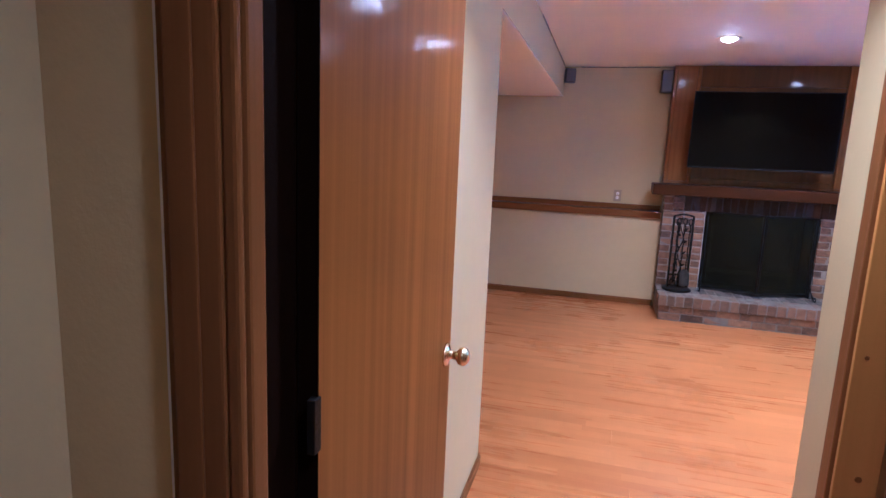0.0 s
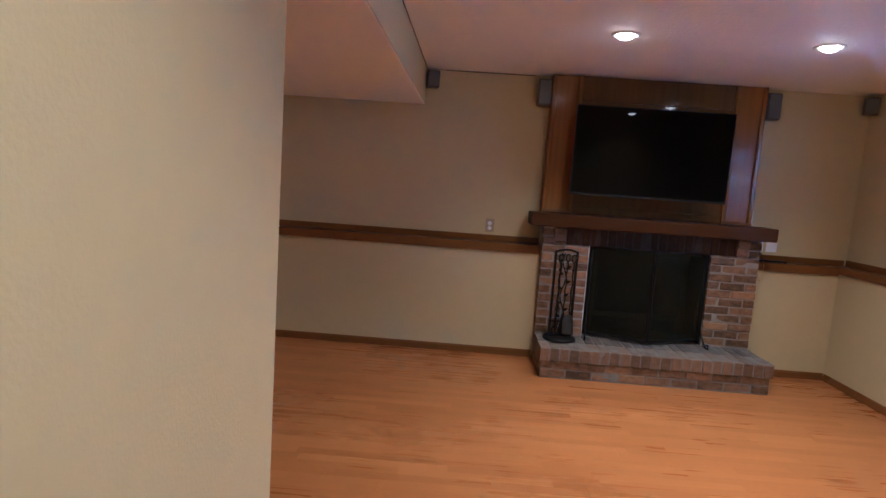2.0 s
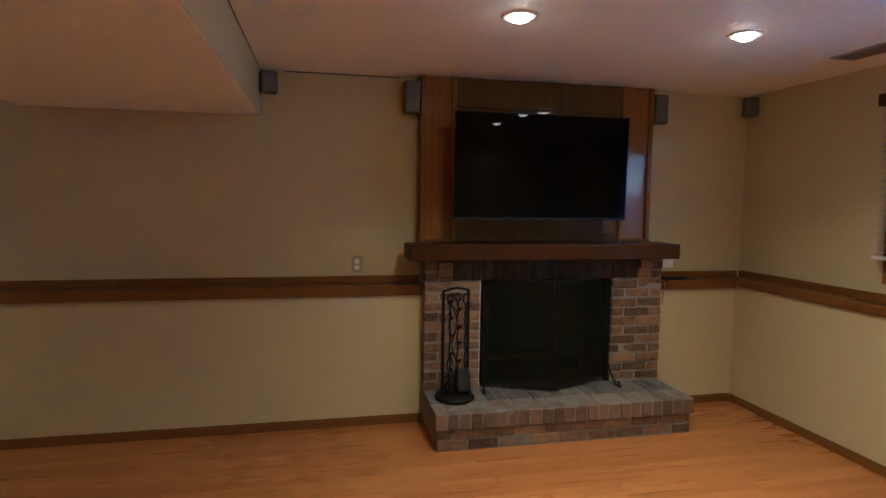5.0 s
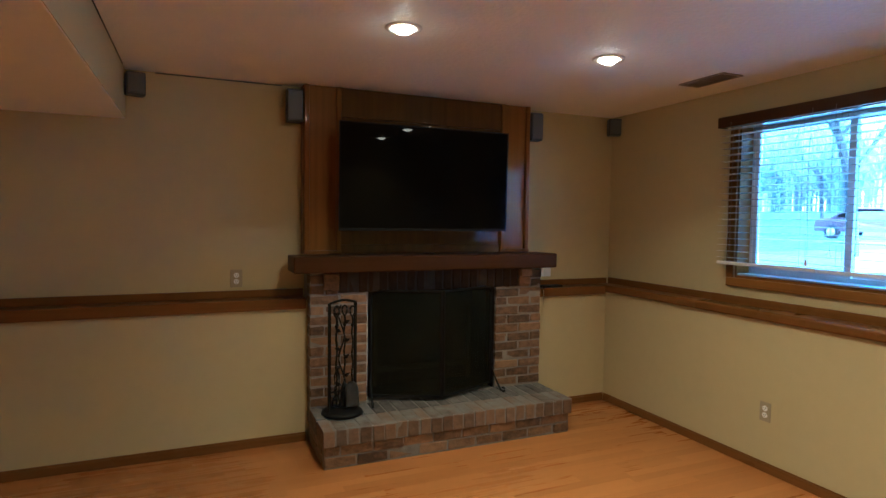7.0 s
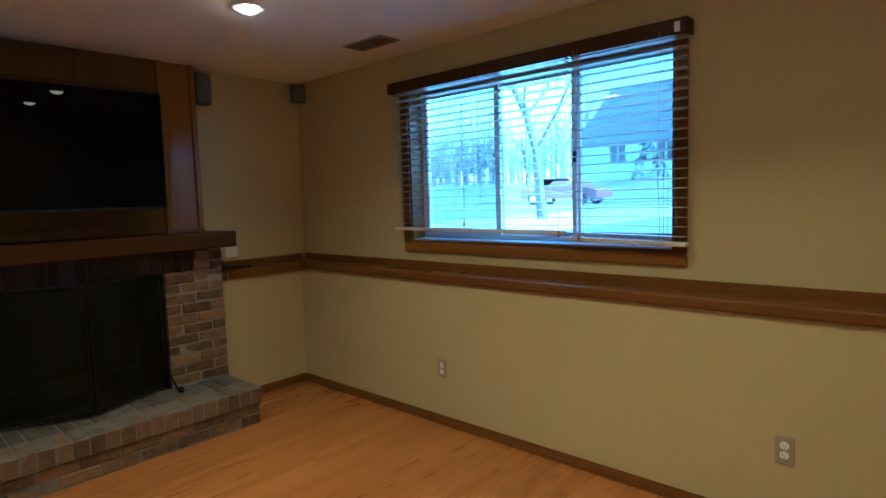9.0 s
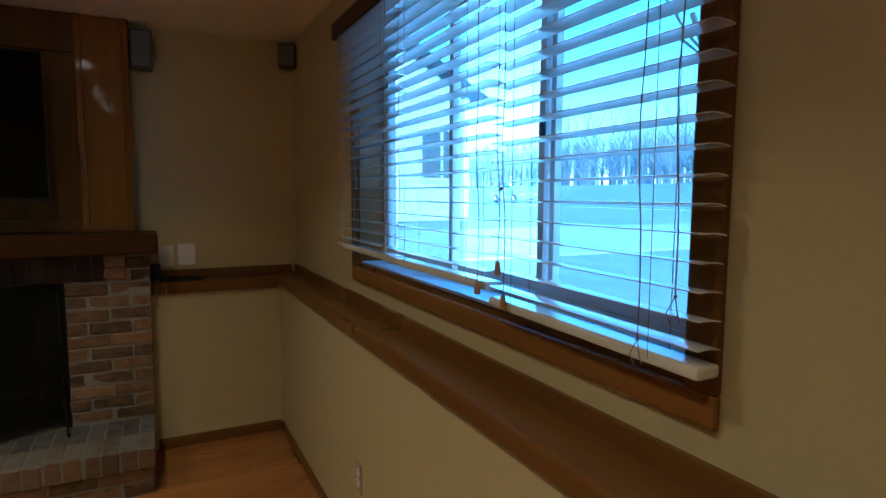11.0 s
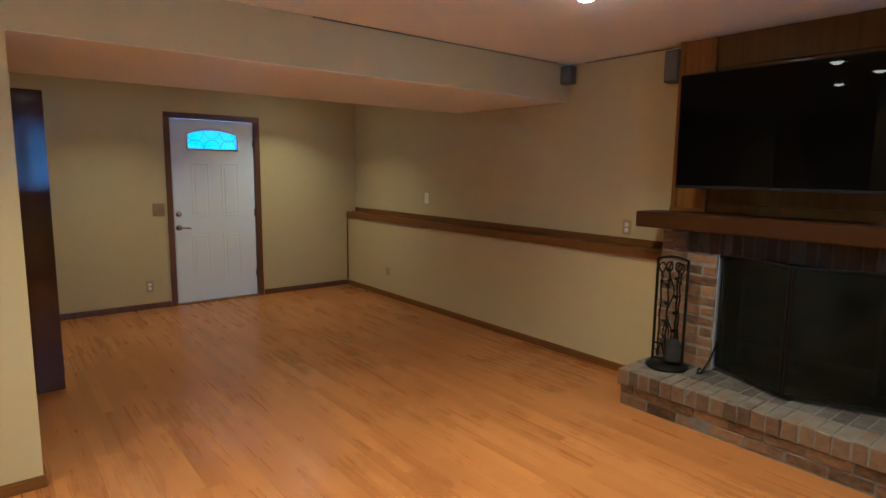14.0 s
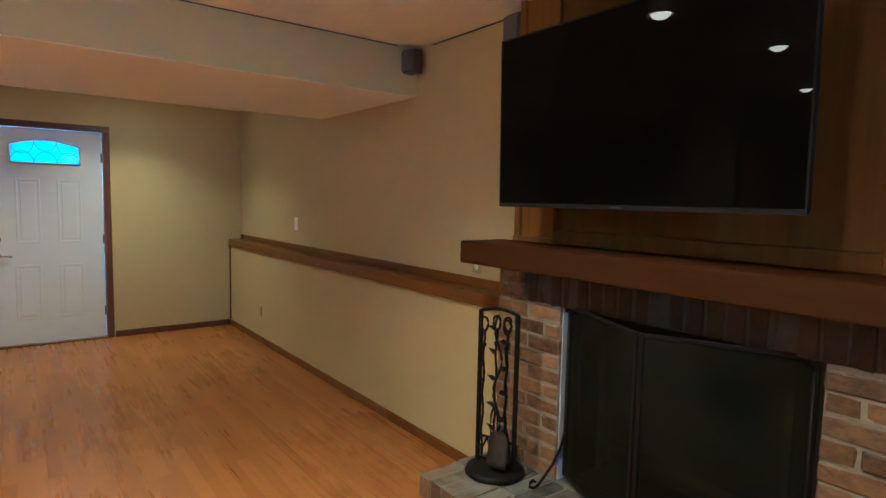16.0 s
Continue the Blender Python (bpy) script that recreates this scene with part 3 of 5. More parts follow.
speaker("wall_speaker", "small dark grey satellite speaker in the corner", 0.105, 0.14, 0.09, pose(3.362, 6.475, 2.305, 0, 0, -24))
speaker("wall_speaker", "tall grey speaker beside the oak panelling", 0.108, 0.215, 0.095, pose(0.732, 6.462, 2.25, 0, 0, 0))
speaker("wall_speaker", "tall grey speaker beside the oak panelling", 0.108, 0.215, 0.095, pose(2.592, 6.462, 2.25, 0, 0, 0))

# ---- fireplace screen ----
screen = thing("fireplace_screen", (1.67, 6.2, HZ), "black iron fireplace screen with two mesh doors", "fire screen")
SX0, SXM, SX1, SY0, SYM, SZ0, SZ1 = 1.221, 1.69, 2.172, 6.402, 6.206, HZ + 0.03, 1.022
def screen_leaf(xa, ya, xb, yb):
    d = Vector((xb - xa, yb - ya, 0))
    L = d.length
    m = Matrix.Translation((xa, ya, 0)) @ Matrix.Rotation(math.atan2(d.y, d.x), 4, "Z")
    bm = bmesh.new()
    for r in ((0, -0.007, SZ0, 0.016, 0.007, SZ1), (L - 0.016, -0.007, SZ0, L, 0.007, SZ1), (0.016, -0.006, SZ1 - 0.016, L - 0.016, 0.006, SZ1), (0.016, -0.006, SZ0, L - 0.016, 0.006, SZ0 + 0.016)):
        add_box(bm, *r, 0.002, 1, m)
    leaf = part("screen_door", bm, IRON, screen)
    part("wire_mesh", add_box(bmesh.new(), 0.014, -0.002, SZ0 + 0.014, L - 0.014, 0.002, SZ1 - 0.014, 0, 1, m), MESH, leaf)
screen_leaf(SX0, SY0, SXM, SYM)
screen_leaf(SXM + 0.004, SYM, SX1, SY0)
for x, s in ((SX0 + 0.01, -1), (SX1 - 0.01, 1)):
    pts = [(x, SY0 - 0.010, SZ1 - 0.05), (x, SY0 - 0.012, 0.47), (x + s * 0.006, SY0 - 0.030, 0.40), (x + s * 0.014, SY0 - 0.070, 0.335),
           (x + s * 0.022, SY0 - 0.115, 0.285), (x + s * 0.028, SY0 - 0.145, 0.256), (x + s * 0.031, SY0 - 0.165, 0.2535),
           (x + s * 0.033, SY0 - 0.182, 0.262), (x + s * 0.033, SY0 - 0.182, 0.279), (x + s * 0.031, SY0 - 0.166, 0.287), (x + s * 0.029, SY0 - 0.154, 0.278)]
    part("scroll_foot", tube(pts, 0.0065), IRON, screen, smooth=True)

# ---- fireplace tools ----
def fire_tools(x, y, turn):
    """A framed stand on a round base, with four hanging tools and a leafy iron vine; built round its own origin."""
    ts = thing("fireplace_tool_set", (0, 0, 0), "black wrought iron fireplace tool stand with leaf work", "fireplace tools")
    W, top = 0.094, 0.725
    part("base", lathe([(0.02, 0.0), (0.128, 0.0), (0.134, 0.005), (0.130, 0.018), (0.112, 0.029), (0.03, 0.033)], (0, 0, 0.001), sides=36), IRON, ts, smooth=True)
    for sgn in (-1, 1):
        part("upright", box(sgn * W - 0.0085, -0.008, 0.028, sgn * W + 0.0085, 0.008, top, 0.002), IRON, ts)
    part("top_arch", tube([(-W + 2 * W * k / 12, 0, top - 0.004 + 0.018 * math.sin(math.pi * k / 12)) for k in range(13)], 0.0085, 8), IRON, ts, smooth=True)
    part("lower_bar", tube([(-W, 0, 0.150), (W, 0, 0.150)], 0.006), IRON, ts)
    part("foot_bar", tube([(-W, 0, 0.046), (W, 0, 0.046)], 0.006), IRON, ts)
    for sgn in (-1, 1):
        part("wishbone", tube([(-0.046, 0, 0.150), (-0.046 + sgn * 0.008, 0, 0.125), (-0.046 + sgn * 0.027, 0, 0.085), (-0.046 + sgn * 0.022, 0, 0.048)], 0.0045, 6), IRON, ts, smooth=True)
    vine = part("vine", tube([(-0.004 + 0.020 * math.sin(k * 0.62), 0.006, 0.15 + 0.028 * k) for k in range(21)], 0.0055, 6), IRON, ts, smooth=True)
    for k in range(9):
        z, sgn = 0.185 + 0.058 * k, (1 if k % 2 else -1)
        bm = bmesh.new()
        v = [bm.verts.new(q) for q in ((0, 0, 0), (0.018, -0.006, 0.014), (0.052, 0.0, 0.006), (0.022, -0.006, -0.013), (0.022, 0.005, 0.001))]
        for f in ((0, 1, 4), (1, 2, 4), (2, 3, 4), (3, 0, 4), (0, 3, 1), (1, 3, 2)):
            bm.faces.new([v[i] for i in f])
        bmesh.ops.transform(bm, matrix=Matrix.Translation((sgn * 0.008, 0.002, z)) @ Matrix.Rotation(0 if sgn > 0 else math.pi, 4, "Z") @ Matrix.Rotation(-0.4 + 0.2 * (k % 3), 4, "Y"), verts=bm.verts)
        part("leaf", bm, IRON, vine)
    for tx, ty, kind in ((-0.058, -0.026, "poker"), (-0.026, 0.026, "tongs"), (0.030, 0.026, "brush"), (0.058, -0.026, "shovel")):
        loop = [(tx + 0.021 * math.sin(a) * (1 - 0.45 * (a / math.pi - 1) ** 2), ty, 0.668 - 0.032 * math.cos(a)) for a in [2 * math.pi * k / 16 for k in range(17)]]
        part(kind + "_handle", tube(loop, 0.0058, 6), IRON, ts, smooth=True)
        end = 0.19 if kind in ("shovel", "brush") else 0.075
        n = 16
        rod = [(tx + 0.0035 * math.sin(k * 1.4), ty + 0.0035 * math.cos(k * 1.4), 0.64 + (end - 0.64) * k / (n - 1)) for k in range(n)]
        part(kind + "_rod", tube(rod, 0.0068, 6), IRON, ts, smooth=True)
        part(kind + "_collar", lathe([(0.006, 0.0), (0.011, 0.006), (0.011, 0.016), (0.006, 0.022)], (tx, ty, 0.565), sides=10), IRON, ts)
        if kind == "shovel":
            bm = bmesh.new()
            rows = []
            for r in range(9):
                u = r / 8
                half = 0.050 if u < 0.6 else 0.050 * math.sqrt(max(0.02, 1 - ((u - 0.6) / 0.42) ** 2))
                rows.append([bm.verts.new((tx - 0.016 + half * (2 * k / 10 - 1), ty - 0.014 - 0.016 * (1 - (2 * k / 10 - 1) ** 2) - 0.02 * (1 - u), 0.055 + 0.16 * u)) for k in range(11)])
            for a, c in zip(rows, rows[1:]):
                for k in range(10):
                    bm.faces.new((a[k], a[k + 1], c[k + 1], c[k]))
            bmesh.ops.solidify(bm, geom=bm.faces, thickness=0.003)
            part("shovel_blade", bm, STEEL, ts, "worn dark steel shovel blade", smooth=True)
        elif kind == "brush":
            part("brush_bristles", lathe([(0.008, 0.16), (0.018, 0.14), (0.024, 0.10), (0.032, 0.012), (0.028, 0.0), (0.004, 0.0)], (tx, ty, 0.036), sides=18), BLACK, ts, "worn black bristle brush")
        elif kind == "tongs":
            for sgn in (-1, 1):
                part("tong_jaw", tube([(tx, ty, 0.30), (tx + sgn * 0.018, ty, 0.24), (tx + sgn * 0.016, ty, 0.14), (tx + sgn * 0.004, ty, 0.075)], 0.005, 6), IRON, ts, smooth=True)
        else:
            part("poker_hook", tube([(tx, ty, 0.12), (tx - 0.012, ty, 0.105), (tx - 0.022, ty, 0.12)], 0.005, 6), IRON, ts, smooth=True)
    ts.matrix_basis = pose(x, y, HZ + 0.002, 0, 0, turn)
    return ts
fire_tools(0.988, 6.212, 16)

# ---- outlets and switches ----
def plate(name, label, w, h, m, mat, slots):
    """A wall plate facing -y at its own origin, with its inserts."""
    p = thing(name, (0, 0, 0), label, "outlet" if "outlet" in name else "switch")
    part("plate", box(-w / 2, -0.006, -h / 2, w / 2, 0.0, h / 2, 0.003, 2), mat, p)
    for kind, x, z in slots:
        if kind == "socket":
            s = part("socket", lathe([(0.001, -0.0085), (0.0155, -0.0085), (0.017, -0.0075), (0.017, -0.004)], (x, 0, z), "y", 20), WHITE_PLASTIC if mat is PLASTIC else mat, p)
            part("slot", boxes((x - 0.0075, -0.0095, z - 0.001, x - 0.0055, -0.0082, z + 0.008), (x + 0.0055, -0.0095, z - 0.001, x + 0.0075, -0.0082, z + 0.008), (x - 0.0025, -0.0095, z - 0.011, x + 0.0025, -0.0082, z - 0.006)), SLOT, s)
        elif kind == "toggle":
            part("toggle", box(x - 0.005, -0.016, z - 0.004, x + 0.005, -0.004, z + 0.012, 0.002), mat, p)
        elif kind == "rocker":
            part("rocker", box(x - 0.016, -0.010, z - 0.032, x + 0.016, -0.004, z + 0.032, 0.002), mat, p)
        elif kind == "jack":
            part("jack", lathe([(0.001, -0.011), (0.005, -0.011), (0.006, -0.004)], (x, 0, z), "y", 12), BRASS, p)
    p.matrix_basis = m
    return p
DUPLEX = (("socket", 0, 0.021), ("socket", 0, -0.021))
plate("outlet", "ivory duplex outlet above the oak ledge", 0.075, 0.118, pose(0.368, NORTH_UP, 1.106), PLASTIC, DUPLEX)
plate("light_switch", "white toggle switch plate on the cream wall", 0.072, 0.118, pose(-2.205, NORTH_UP, 1.214), WHITE_PLASTIC, (("toggle", 0, 0),))
plate("wall_jack_outlet", "small cream cable jack plate low on the wall", 0.07, 0.098, pose(-2.80, NORTH_LOW, 0.312), PLASTIC, (("jack", 0, 0),))
plate("light_switch", "white rocker switch plate beside the mantel", 0.078, 0.125, pose(2.676, NORTH_UP, 1.105), WHITE_PLASTIC, (("rocker", 0, 0),))
plate("light_switch", "white rocker switch plate above the ledge", 0.092, 0.125, pose(2.785, NORTH_UP, 1.115), WHITE_PLASTIC, (("rocker", 0, 0),))
plate("outlet", "ivory duplex outlet low on the window wall", 0.072, 0.118, pose(EAST_LOW, 4.965, 0.368, 0, 0, -90), PLASTIC, DUPLEX)
plate("outlet", "ivory duplex outlet low on the window wall", 0.072, 0.118, pose(EAST_LOW, 3.055, 0.366, 0, 0, -90), PLASTIC, DUPLEX)
plate("outlet", "ivory duplex outlet beside the entry door", 0.072, 0.125, pose(WEST, 4.06, 0.245, 0, 0, 90), PLASTIC, DUPLEX)
plate("light_switch", "square tan double switch plate beside the entry door", 0.118, 0.135, pose(WEST, 4.187, 1.07, 0, 0, 90), TAN_PLATE, (("toggle", 0.025, 0), ("toggle", -0.025, 0)))

# ---- device and cable on the ledge ----
puck = thing("cable_box", (2.72, 6.49, LEDGE), "flat black device on the oak ledge", "electronics")
part("case", box(2.63, 6.465, LEDGE + 0.001, 2.86, 6.535, LEDGE + 0.018, 0.006, 3), BLACK, puck)
part("cable", tube([(2.635, 6.50, LEDGE + 0.01), (2.62, 6.47, LEDGE + 0.012), (2.612, 6.44, 0.93), (2.625, 6.445, 0.84), (2.655, 6.45, 0.80), (2.668, 6.455, 0.86), (2.664, 6.446, 0.95), (2.66, 6.47, LEDGE + 0.01)], 0.003, 6), WALL, puck, smooth=True)
router = thing("sensor_tower", (2.612, 6.545, LEDGE), "small dark upright device beside the brick", "electronics")
part("body", lathe([(0.026, 0.0), (0.03, 0.004), (0.029, 0.085), (0.022, 0.095), (0.004, 0.097)], (2.616, 6.555, LEDGE + 0.001)), SPEAKER_BODY, router, smooth=True)
part("top_ring", lathe([(0.0295, 0.0), (0.031, 0.003), (0.0295, 0.006)], (2.616, 6.555, LEDGE + 0.07)), GREY, router)

# ---- recessed ceiling lamps ----
def can_light(x, y, power=1.0, first=[None]):
    if first[0] is None:
        c = thing("recessed_light", (x, y, CEIL), "lit white recessed ceiling light", "ceiling light", "recessed lights")
        part("trim_ring", lathe([(0.052, 0.0), (0.088, -0.001), (0.086, -0.006), (0.066, -0.008), (0.052, -0.003)], (x, y, CEIL), sides=32), WHITE_PLASTIC, c, smooth=True)
        part("lens", lathe([(0.001, -0.030), (0.022, -0.028), (0.038, -0.021), (0.049, -0.010), (0.053, -0.001)], (x, y, CEIL), sides=32), LENS, c, "glowing diffuser", smooth=True)
        first[0] = c
    else:
        copy_thing(first[0], Matrix.Translation((x, y, CEIL)))
    lamp = new("lamp", bpy.data.lights.new("lamp", "AREA"))
    lamp.data.shape, lamp.data.size, lamp.data.energy, lamp.data.color = "DISK", 0.12, LAMP_WATTS * power, WARM
    lamp.data.spread = radians(121)
    lamp.location = (x, y, CEIL - 0.034)
for x, y in ((1.02, 5.16), (2.205, 5.16), (1.03, 3.88), (2.205, 3.88), (1.05, 2.85), (2.215, 2.85), (0.40, 1.90), (-3.0, 5.45), (-2.75, 3.7)):
    can_light(x, y, (0.7 if y > 5 else 0.6) if x < -1 else 1.0)
# added hall fitting, never in view, to brighten the hall walls and casing
can_light(0.60, 0.55, 0.32)

# ---- ceiling vent ----
vent = thing("ceiling_vent", (3.07, 5.26, CEIL), "brown metal ceiling register by the window wall", "vent")
part("frame", boxes((2.985, 5.09, CEIL - 0.008, 3.155, 5.11, CEIL, 0.002), (2.985, 5.41, CEIL - 0.008, 3.155, 5.43, CEIL, 0.002), (2.985, 5.11, CEIL - 0.008, 3.005, 5.41, CEIL, 0.002), (3.135, 5.11, CEIL - 0.008, 3.155, 5.41, CEIL, 0.002)), METAL_VENT, vent)
part("backing", box(3.005, 5.11, CEIL - 0.003, 3.135, 5.41, CEIL - 0.0005), SLOT, vent)
for k in range(9):
    x = 3.015 + 0.0138 * k
    part("slat", add_box(bmesh.new(), -0.001, 5.112, -0.006, 0.001, 5.408, 0.006, 0, 1, Matrix.Translation((x, 0, CEIL - 0.006)) @ Matrix.Rotation(0.6, 4, "Y")), METAL_VENT, vent)
part("divider", box(3.005, 5.255, CEIL - 0.010, 3.135, 5.265, CEIL - 0.002), METAL_VENT, vent)

# ---- window ----
window = thing("window_1", (3.5, 4.44, 1.09), "three-pane window in a stained oak casing", "window", kind="structure")
CX = EAST_UP
part("casing", box(CX - 0.018, 3.495, 2.16, CX, 5.385, 2.22, 0.005), OAK_Y, window, "stained oak head casing")
part("casing", box(CX - 0.018, 3.495, 1.09, CX, 5.385, 1.15, 0.008), CASING_LIT_Y, window, "stained oak bottom casing, lightened as if lit")
part("casing", box(CX - 0.018, 3.495, 1.15, CX, 3.555, 2.16, 0.005), OAK_Z, window)
part("casing", box(CX - 0.018, 5.325, 1.15, CX, 5.385, 2.16, 0.005), OAK_Z, window)
part("reveal", boxes((CX - 0.002, WY0 - 0.001, WZ0 - 0.001, 3.60, WY1 + 0.001, WZ0 + 0.016), (CX - 0.002, WY0 - 0.001, WZ1 - 0.014, 3.60, WY1 + 0.001, WZ1 + 0.001),
                     (CX - 0.002, WY0 - 0.001, WZ0 + 0.016, 3.60, WY0 + 0.014, WZ1 - 0.014), (CX - 0.002, WY1 - 0.014, WZ0 + 0.016, 3.60, WY1 + 0.001, WZ1 - 0.014)), OAK_Y, window, "oak window jambs and stool")
FX0, FX1 = 3.54, 3.598
part("window_sill", box(CX + 0.004, WY0 + 0.0145, WZ0 + 0.0165, FX0 - 0.001, WY1 - 0.0145, WZ0 + 0.028, 0.003), WHITE, window, "white painted sill")
part("window_frame", boxes((FX0, WY0 + 0.014, WZ0 + 0.016, FX1, WY1 - 0.014, WZ0 + 0.055), (FX0, WY0 + 0.014, WZ1 - 0.03, FX1, WY1 - 0.014, WZ1 - 0.014),
                           (FX0, WY0 + 0.014, WZ0 + 0.055, FX1, WY0 + 0.030, WZ1 - 0.03), (FX0, WY1 - 0.030, WZ0 + 0.055, FX1, WY1 - 0.014, WZ1 - 0.03)), VINYL, window, "white vinyl outer frame")
for a, b, x in ((3.584, 4.165, 3.546), (4.125, 4.715, 3.572), (4.66, 5.296, 3.546)):
    s = part("sash", boxes((x, a, WZ0 + 0.055, x + 0.022, a + 0.026, WZ1 - 0.03), (x, b - 0.026, WZ0 + 0.055, x + 0.022, b, WZ1 - 0.03),
                           (x, a + 0.026, WZ0 + 0.055, x + 0.022, b - 0.026, WZ0 + 0.085), (x, a + 0.026, WZ1 - 0.054, x + 0.022, b - 0.026, WZ1 - 0.03)), VINYL, window)
    g = part("pane", box(x + 0.009, a + 0.026, WZ0 + 0.085, x + 0.013, b - 0.026, WZ1 - 0.054), GLASS, s)
    g.visible_shadow = False
    if x < 3.55:
        part("insect_screen", box(3.6, a + 0.01, WZ0 + 0.06, 3.601, b - 0.01, WZ1 - 0.035), INSECT_SCREEN, window, "fine grey insect screen")
part("latch", boxes((3.536, 4.135, 1.62, 3.547, 4.155, 1.68, 0.003)), SLOT, window)

# ---- blinds: a shared valance and three blinds of cream slats ----
val = thing("blind_valance", (3.38, 4.45, 2.2), "stained oak valance board above the blinds", "valance")
part("board", box(3.345, 3.475, 2.142, 3.358, 5.43, 2.212, 0.004), VALANCE_SHADED, val)
part("return_board", box(3.358, 3.475, 2.142, CX, 3.487, 2.212, 0.003), VALANCE_SHADED, val)
part("return_board", box(3.358, 5.418, 2.142, CX, 5.43, 2.212, 0.003), VALANCE_SHADED, val)
part("clip", box(3.338, 3.505, 2.15, 3.346, 3.53, 2.195, 0.003), WHITE_PLASTIC, val, "clear plastic valance clip")
SLX0, SLX1 = 3.352, 3.402
def blind(y0, y1, bottom, sag, cords):
    b = thing("window_blind", (3.377, (y0 + y1) / 2, bottom), "lowered cream slatted blind with open slats", "blind", "window blinds")
    part("head_rail", box(3.36, y0, 2.148, 3.41, y1, 2.19, 0.004), SLAT, b)
    part("bottom_rail", add_box(bmesh.new(), SLX0, y0, -0.011, SLX1, y1, 0.011, 0.006, 2, Matrix.Translation((0, 0, bottom)) @ Matrix.Translation((0, y0, 0)) @ Matrix.Rotation(sag, 4, "X") @ Matrix.Translation((0, -y0, 0))), SLAT, b)
    n = 21
    bm = bmesh.new()
    k = 6
    cols = []
    for i in range(k + 1):
        u = i / k
        x = SLX0 + (SLX1 - SLX0) * u - 3.377
        z = 0.0022 * (1 - (2 * u - 1) ** 2)
        cols.append([bm.verts.new((x, 0, z + 0.0010)), bm.verts.new((x, y1 - y0, z + 0.0010)), bm.verts.new((x, y1 - y0, z - 0.0010)), bm.verts.new((x, 0, z - 0.0010))])
    for p, q in zip(cols, cols[1:]):
        for a in range(4):
            bm.faces.new((p[a], p[(a + 1) % 4], q[(a + 1) % 4], q[a]))
    bm.faces.new(cols[0])
    bm.faces.new(cols[-1][::-1])
    bmesh.ops.recalc_face_normals(bm, faces=bm.faces)
    me = mesh_from("slat", bm, SLAT)
    step = (2.130 - bottom - 0.035) / (n - 1)
    for i in range(n):
        s = new("slat", me)
        s.parent = b
        z = bottom + 0.035 + step * i
        s.matrix_basis = Matrix.Translation(-b.matrix_basis.translation) @ Matrix.Translation((3.377, y0 + 0.003 * random.uniform(-1, 1), z)) @ Matrix.Rotation(sag * max(0, 1 - i / 4), 4, "X") @ Matrix.Rotation(radians(3 + random.uniform(-1.5, 1.5)), 4, "Y")
    for y in (y0 + 0.10, y1 - 0.10):
        for x in (SLX0 - 0.001, SLX1 + 0.001):
            part("ladder_cord", tube([(x, y, bottom), (x, y, 2.18)], 0.0011, 4), CORD, b)
    for ly, lz, tassel in cords:
        n = 11
        wob = [(3.345 + 0.003 * math.sin(k * 1.7), ly + 0.006 * math.sin(k * 0.7 + ly), 2.17 + (lz + 0.03 - 2.17) * k / (n - 1)) for k in range(n)]
        c = part("lift_cord", tube(wob, 0.0014, 5), CORD, b)
        if tassel:
            part("tassel", lathe([(0.004, 0.034), (0.006, 0.03), (0.0085, 0.004), (0.007, 0.0)], (wob[-1][0], wob[-1][1], lz)), TASSEL, c, "tan wooden cord tassel", smooth=True)
        else:
            part("frayed_end", tube([wob[-1], (3.343, ly + 0.012, lz), (3.346, ly + 0.004, lz - 0.02)], 0.0012, 4), CORD, c)
            part("frayed_end", tube([wob[-1], (3.342, ly - 0.010, lz + 0.004), (3.345, ly - 0.014, lz - 0.012)], 0.0012, 4), CORD, c)
            part("knot", lathe([(0.001, -0.004), (0.004, 0.0), (0.001, 0.004)], wob[-1], sides=8), CORD, c)
blind(4.735, 5.41, 1.246, 0.004, ((4.79, 1.27, True), (5.33, 1.31, False)))
blind(4.11, 4.725, 1.244, 0.0, ((4.14, 1.222, True), (4.66, 1.34, False)))
blind(3.48, 4.095, 1.198, 0.020, ((4.045, 1.282, True), (4.02, 1.205, True), (3.525, 1.285, False), (3.60, 1.20, False)))

# ---- white entry door ----
entry = thing("door_1", (WEST, 4.79, 0), "white six-panel style entry door with arched leaded light", "door", kind="structure")
part("frame", boxes((-3.92, DY0 - 0.001, 0, WEST + 0.001, 4.338, DZ), (-3.92, 5.25, 0, WEST + 0.001, DY1 + 0.001, DZ), (-3.92, 4.338, 2.047, WEST + 0.001, 5.25, DZ + 0.001)), TRIM_Z, entry)
part("casing", box(WEST, 4.275, 0, WEST + 0.017, 4.333, 2.047, 0.005), TRIM_Z, entry, "dark stained casing")
part("casing", box(WEST, 5.255, 0, WEST + 0.017, 5.313, 2.047, 0.005), TRIM_Z, entry)
part("casing", box(WEST, 4.275, 2.0475, WEST + 0.017, 5.313, 2.107, 0.005), TRIM_Z, entry)
part("threshold", box(-3.90, 4.338, 0, WEST + 0.02, 5.25, 0.016, 0.004), OAK_Y, entry)
LY0, LY1, LZ0, LZ1 = 4.516, 5.062, 1.722, 1.945
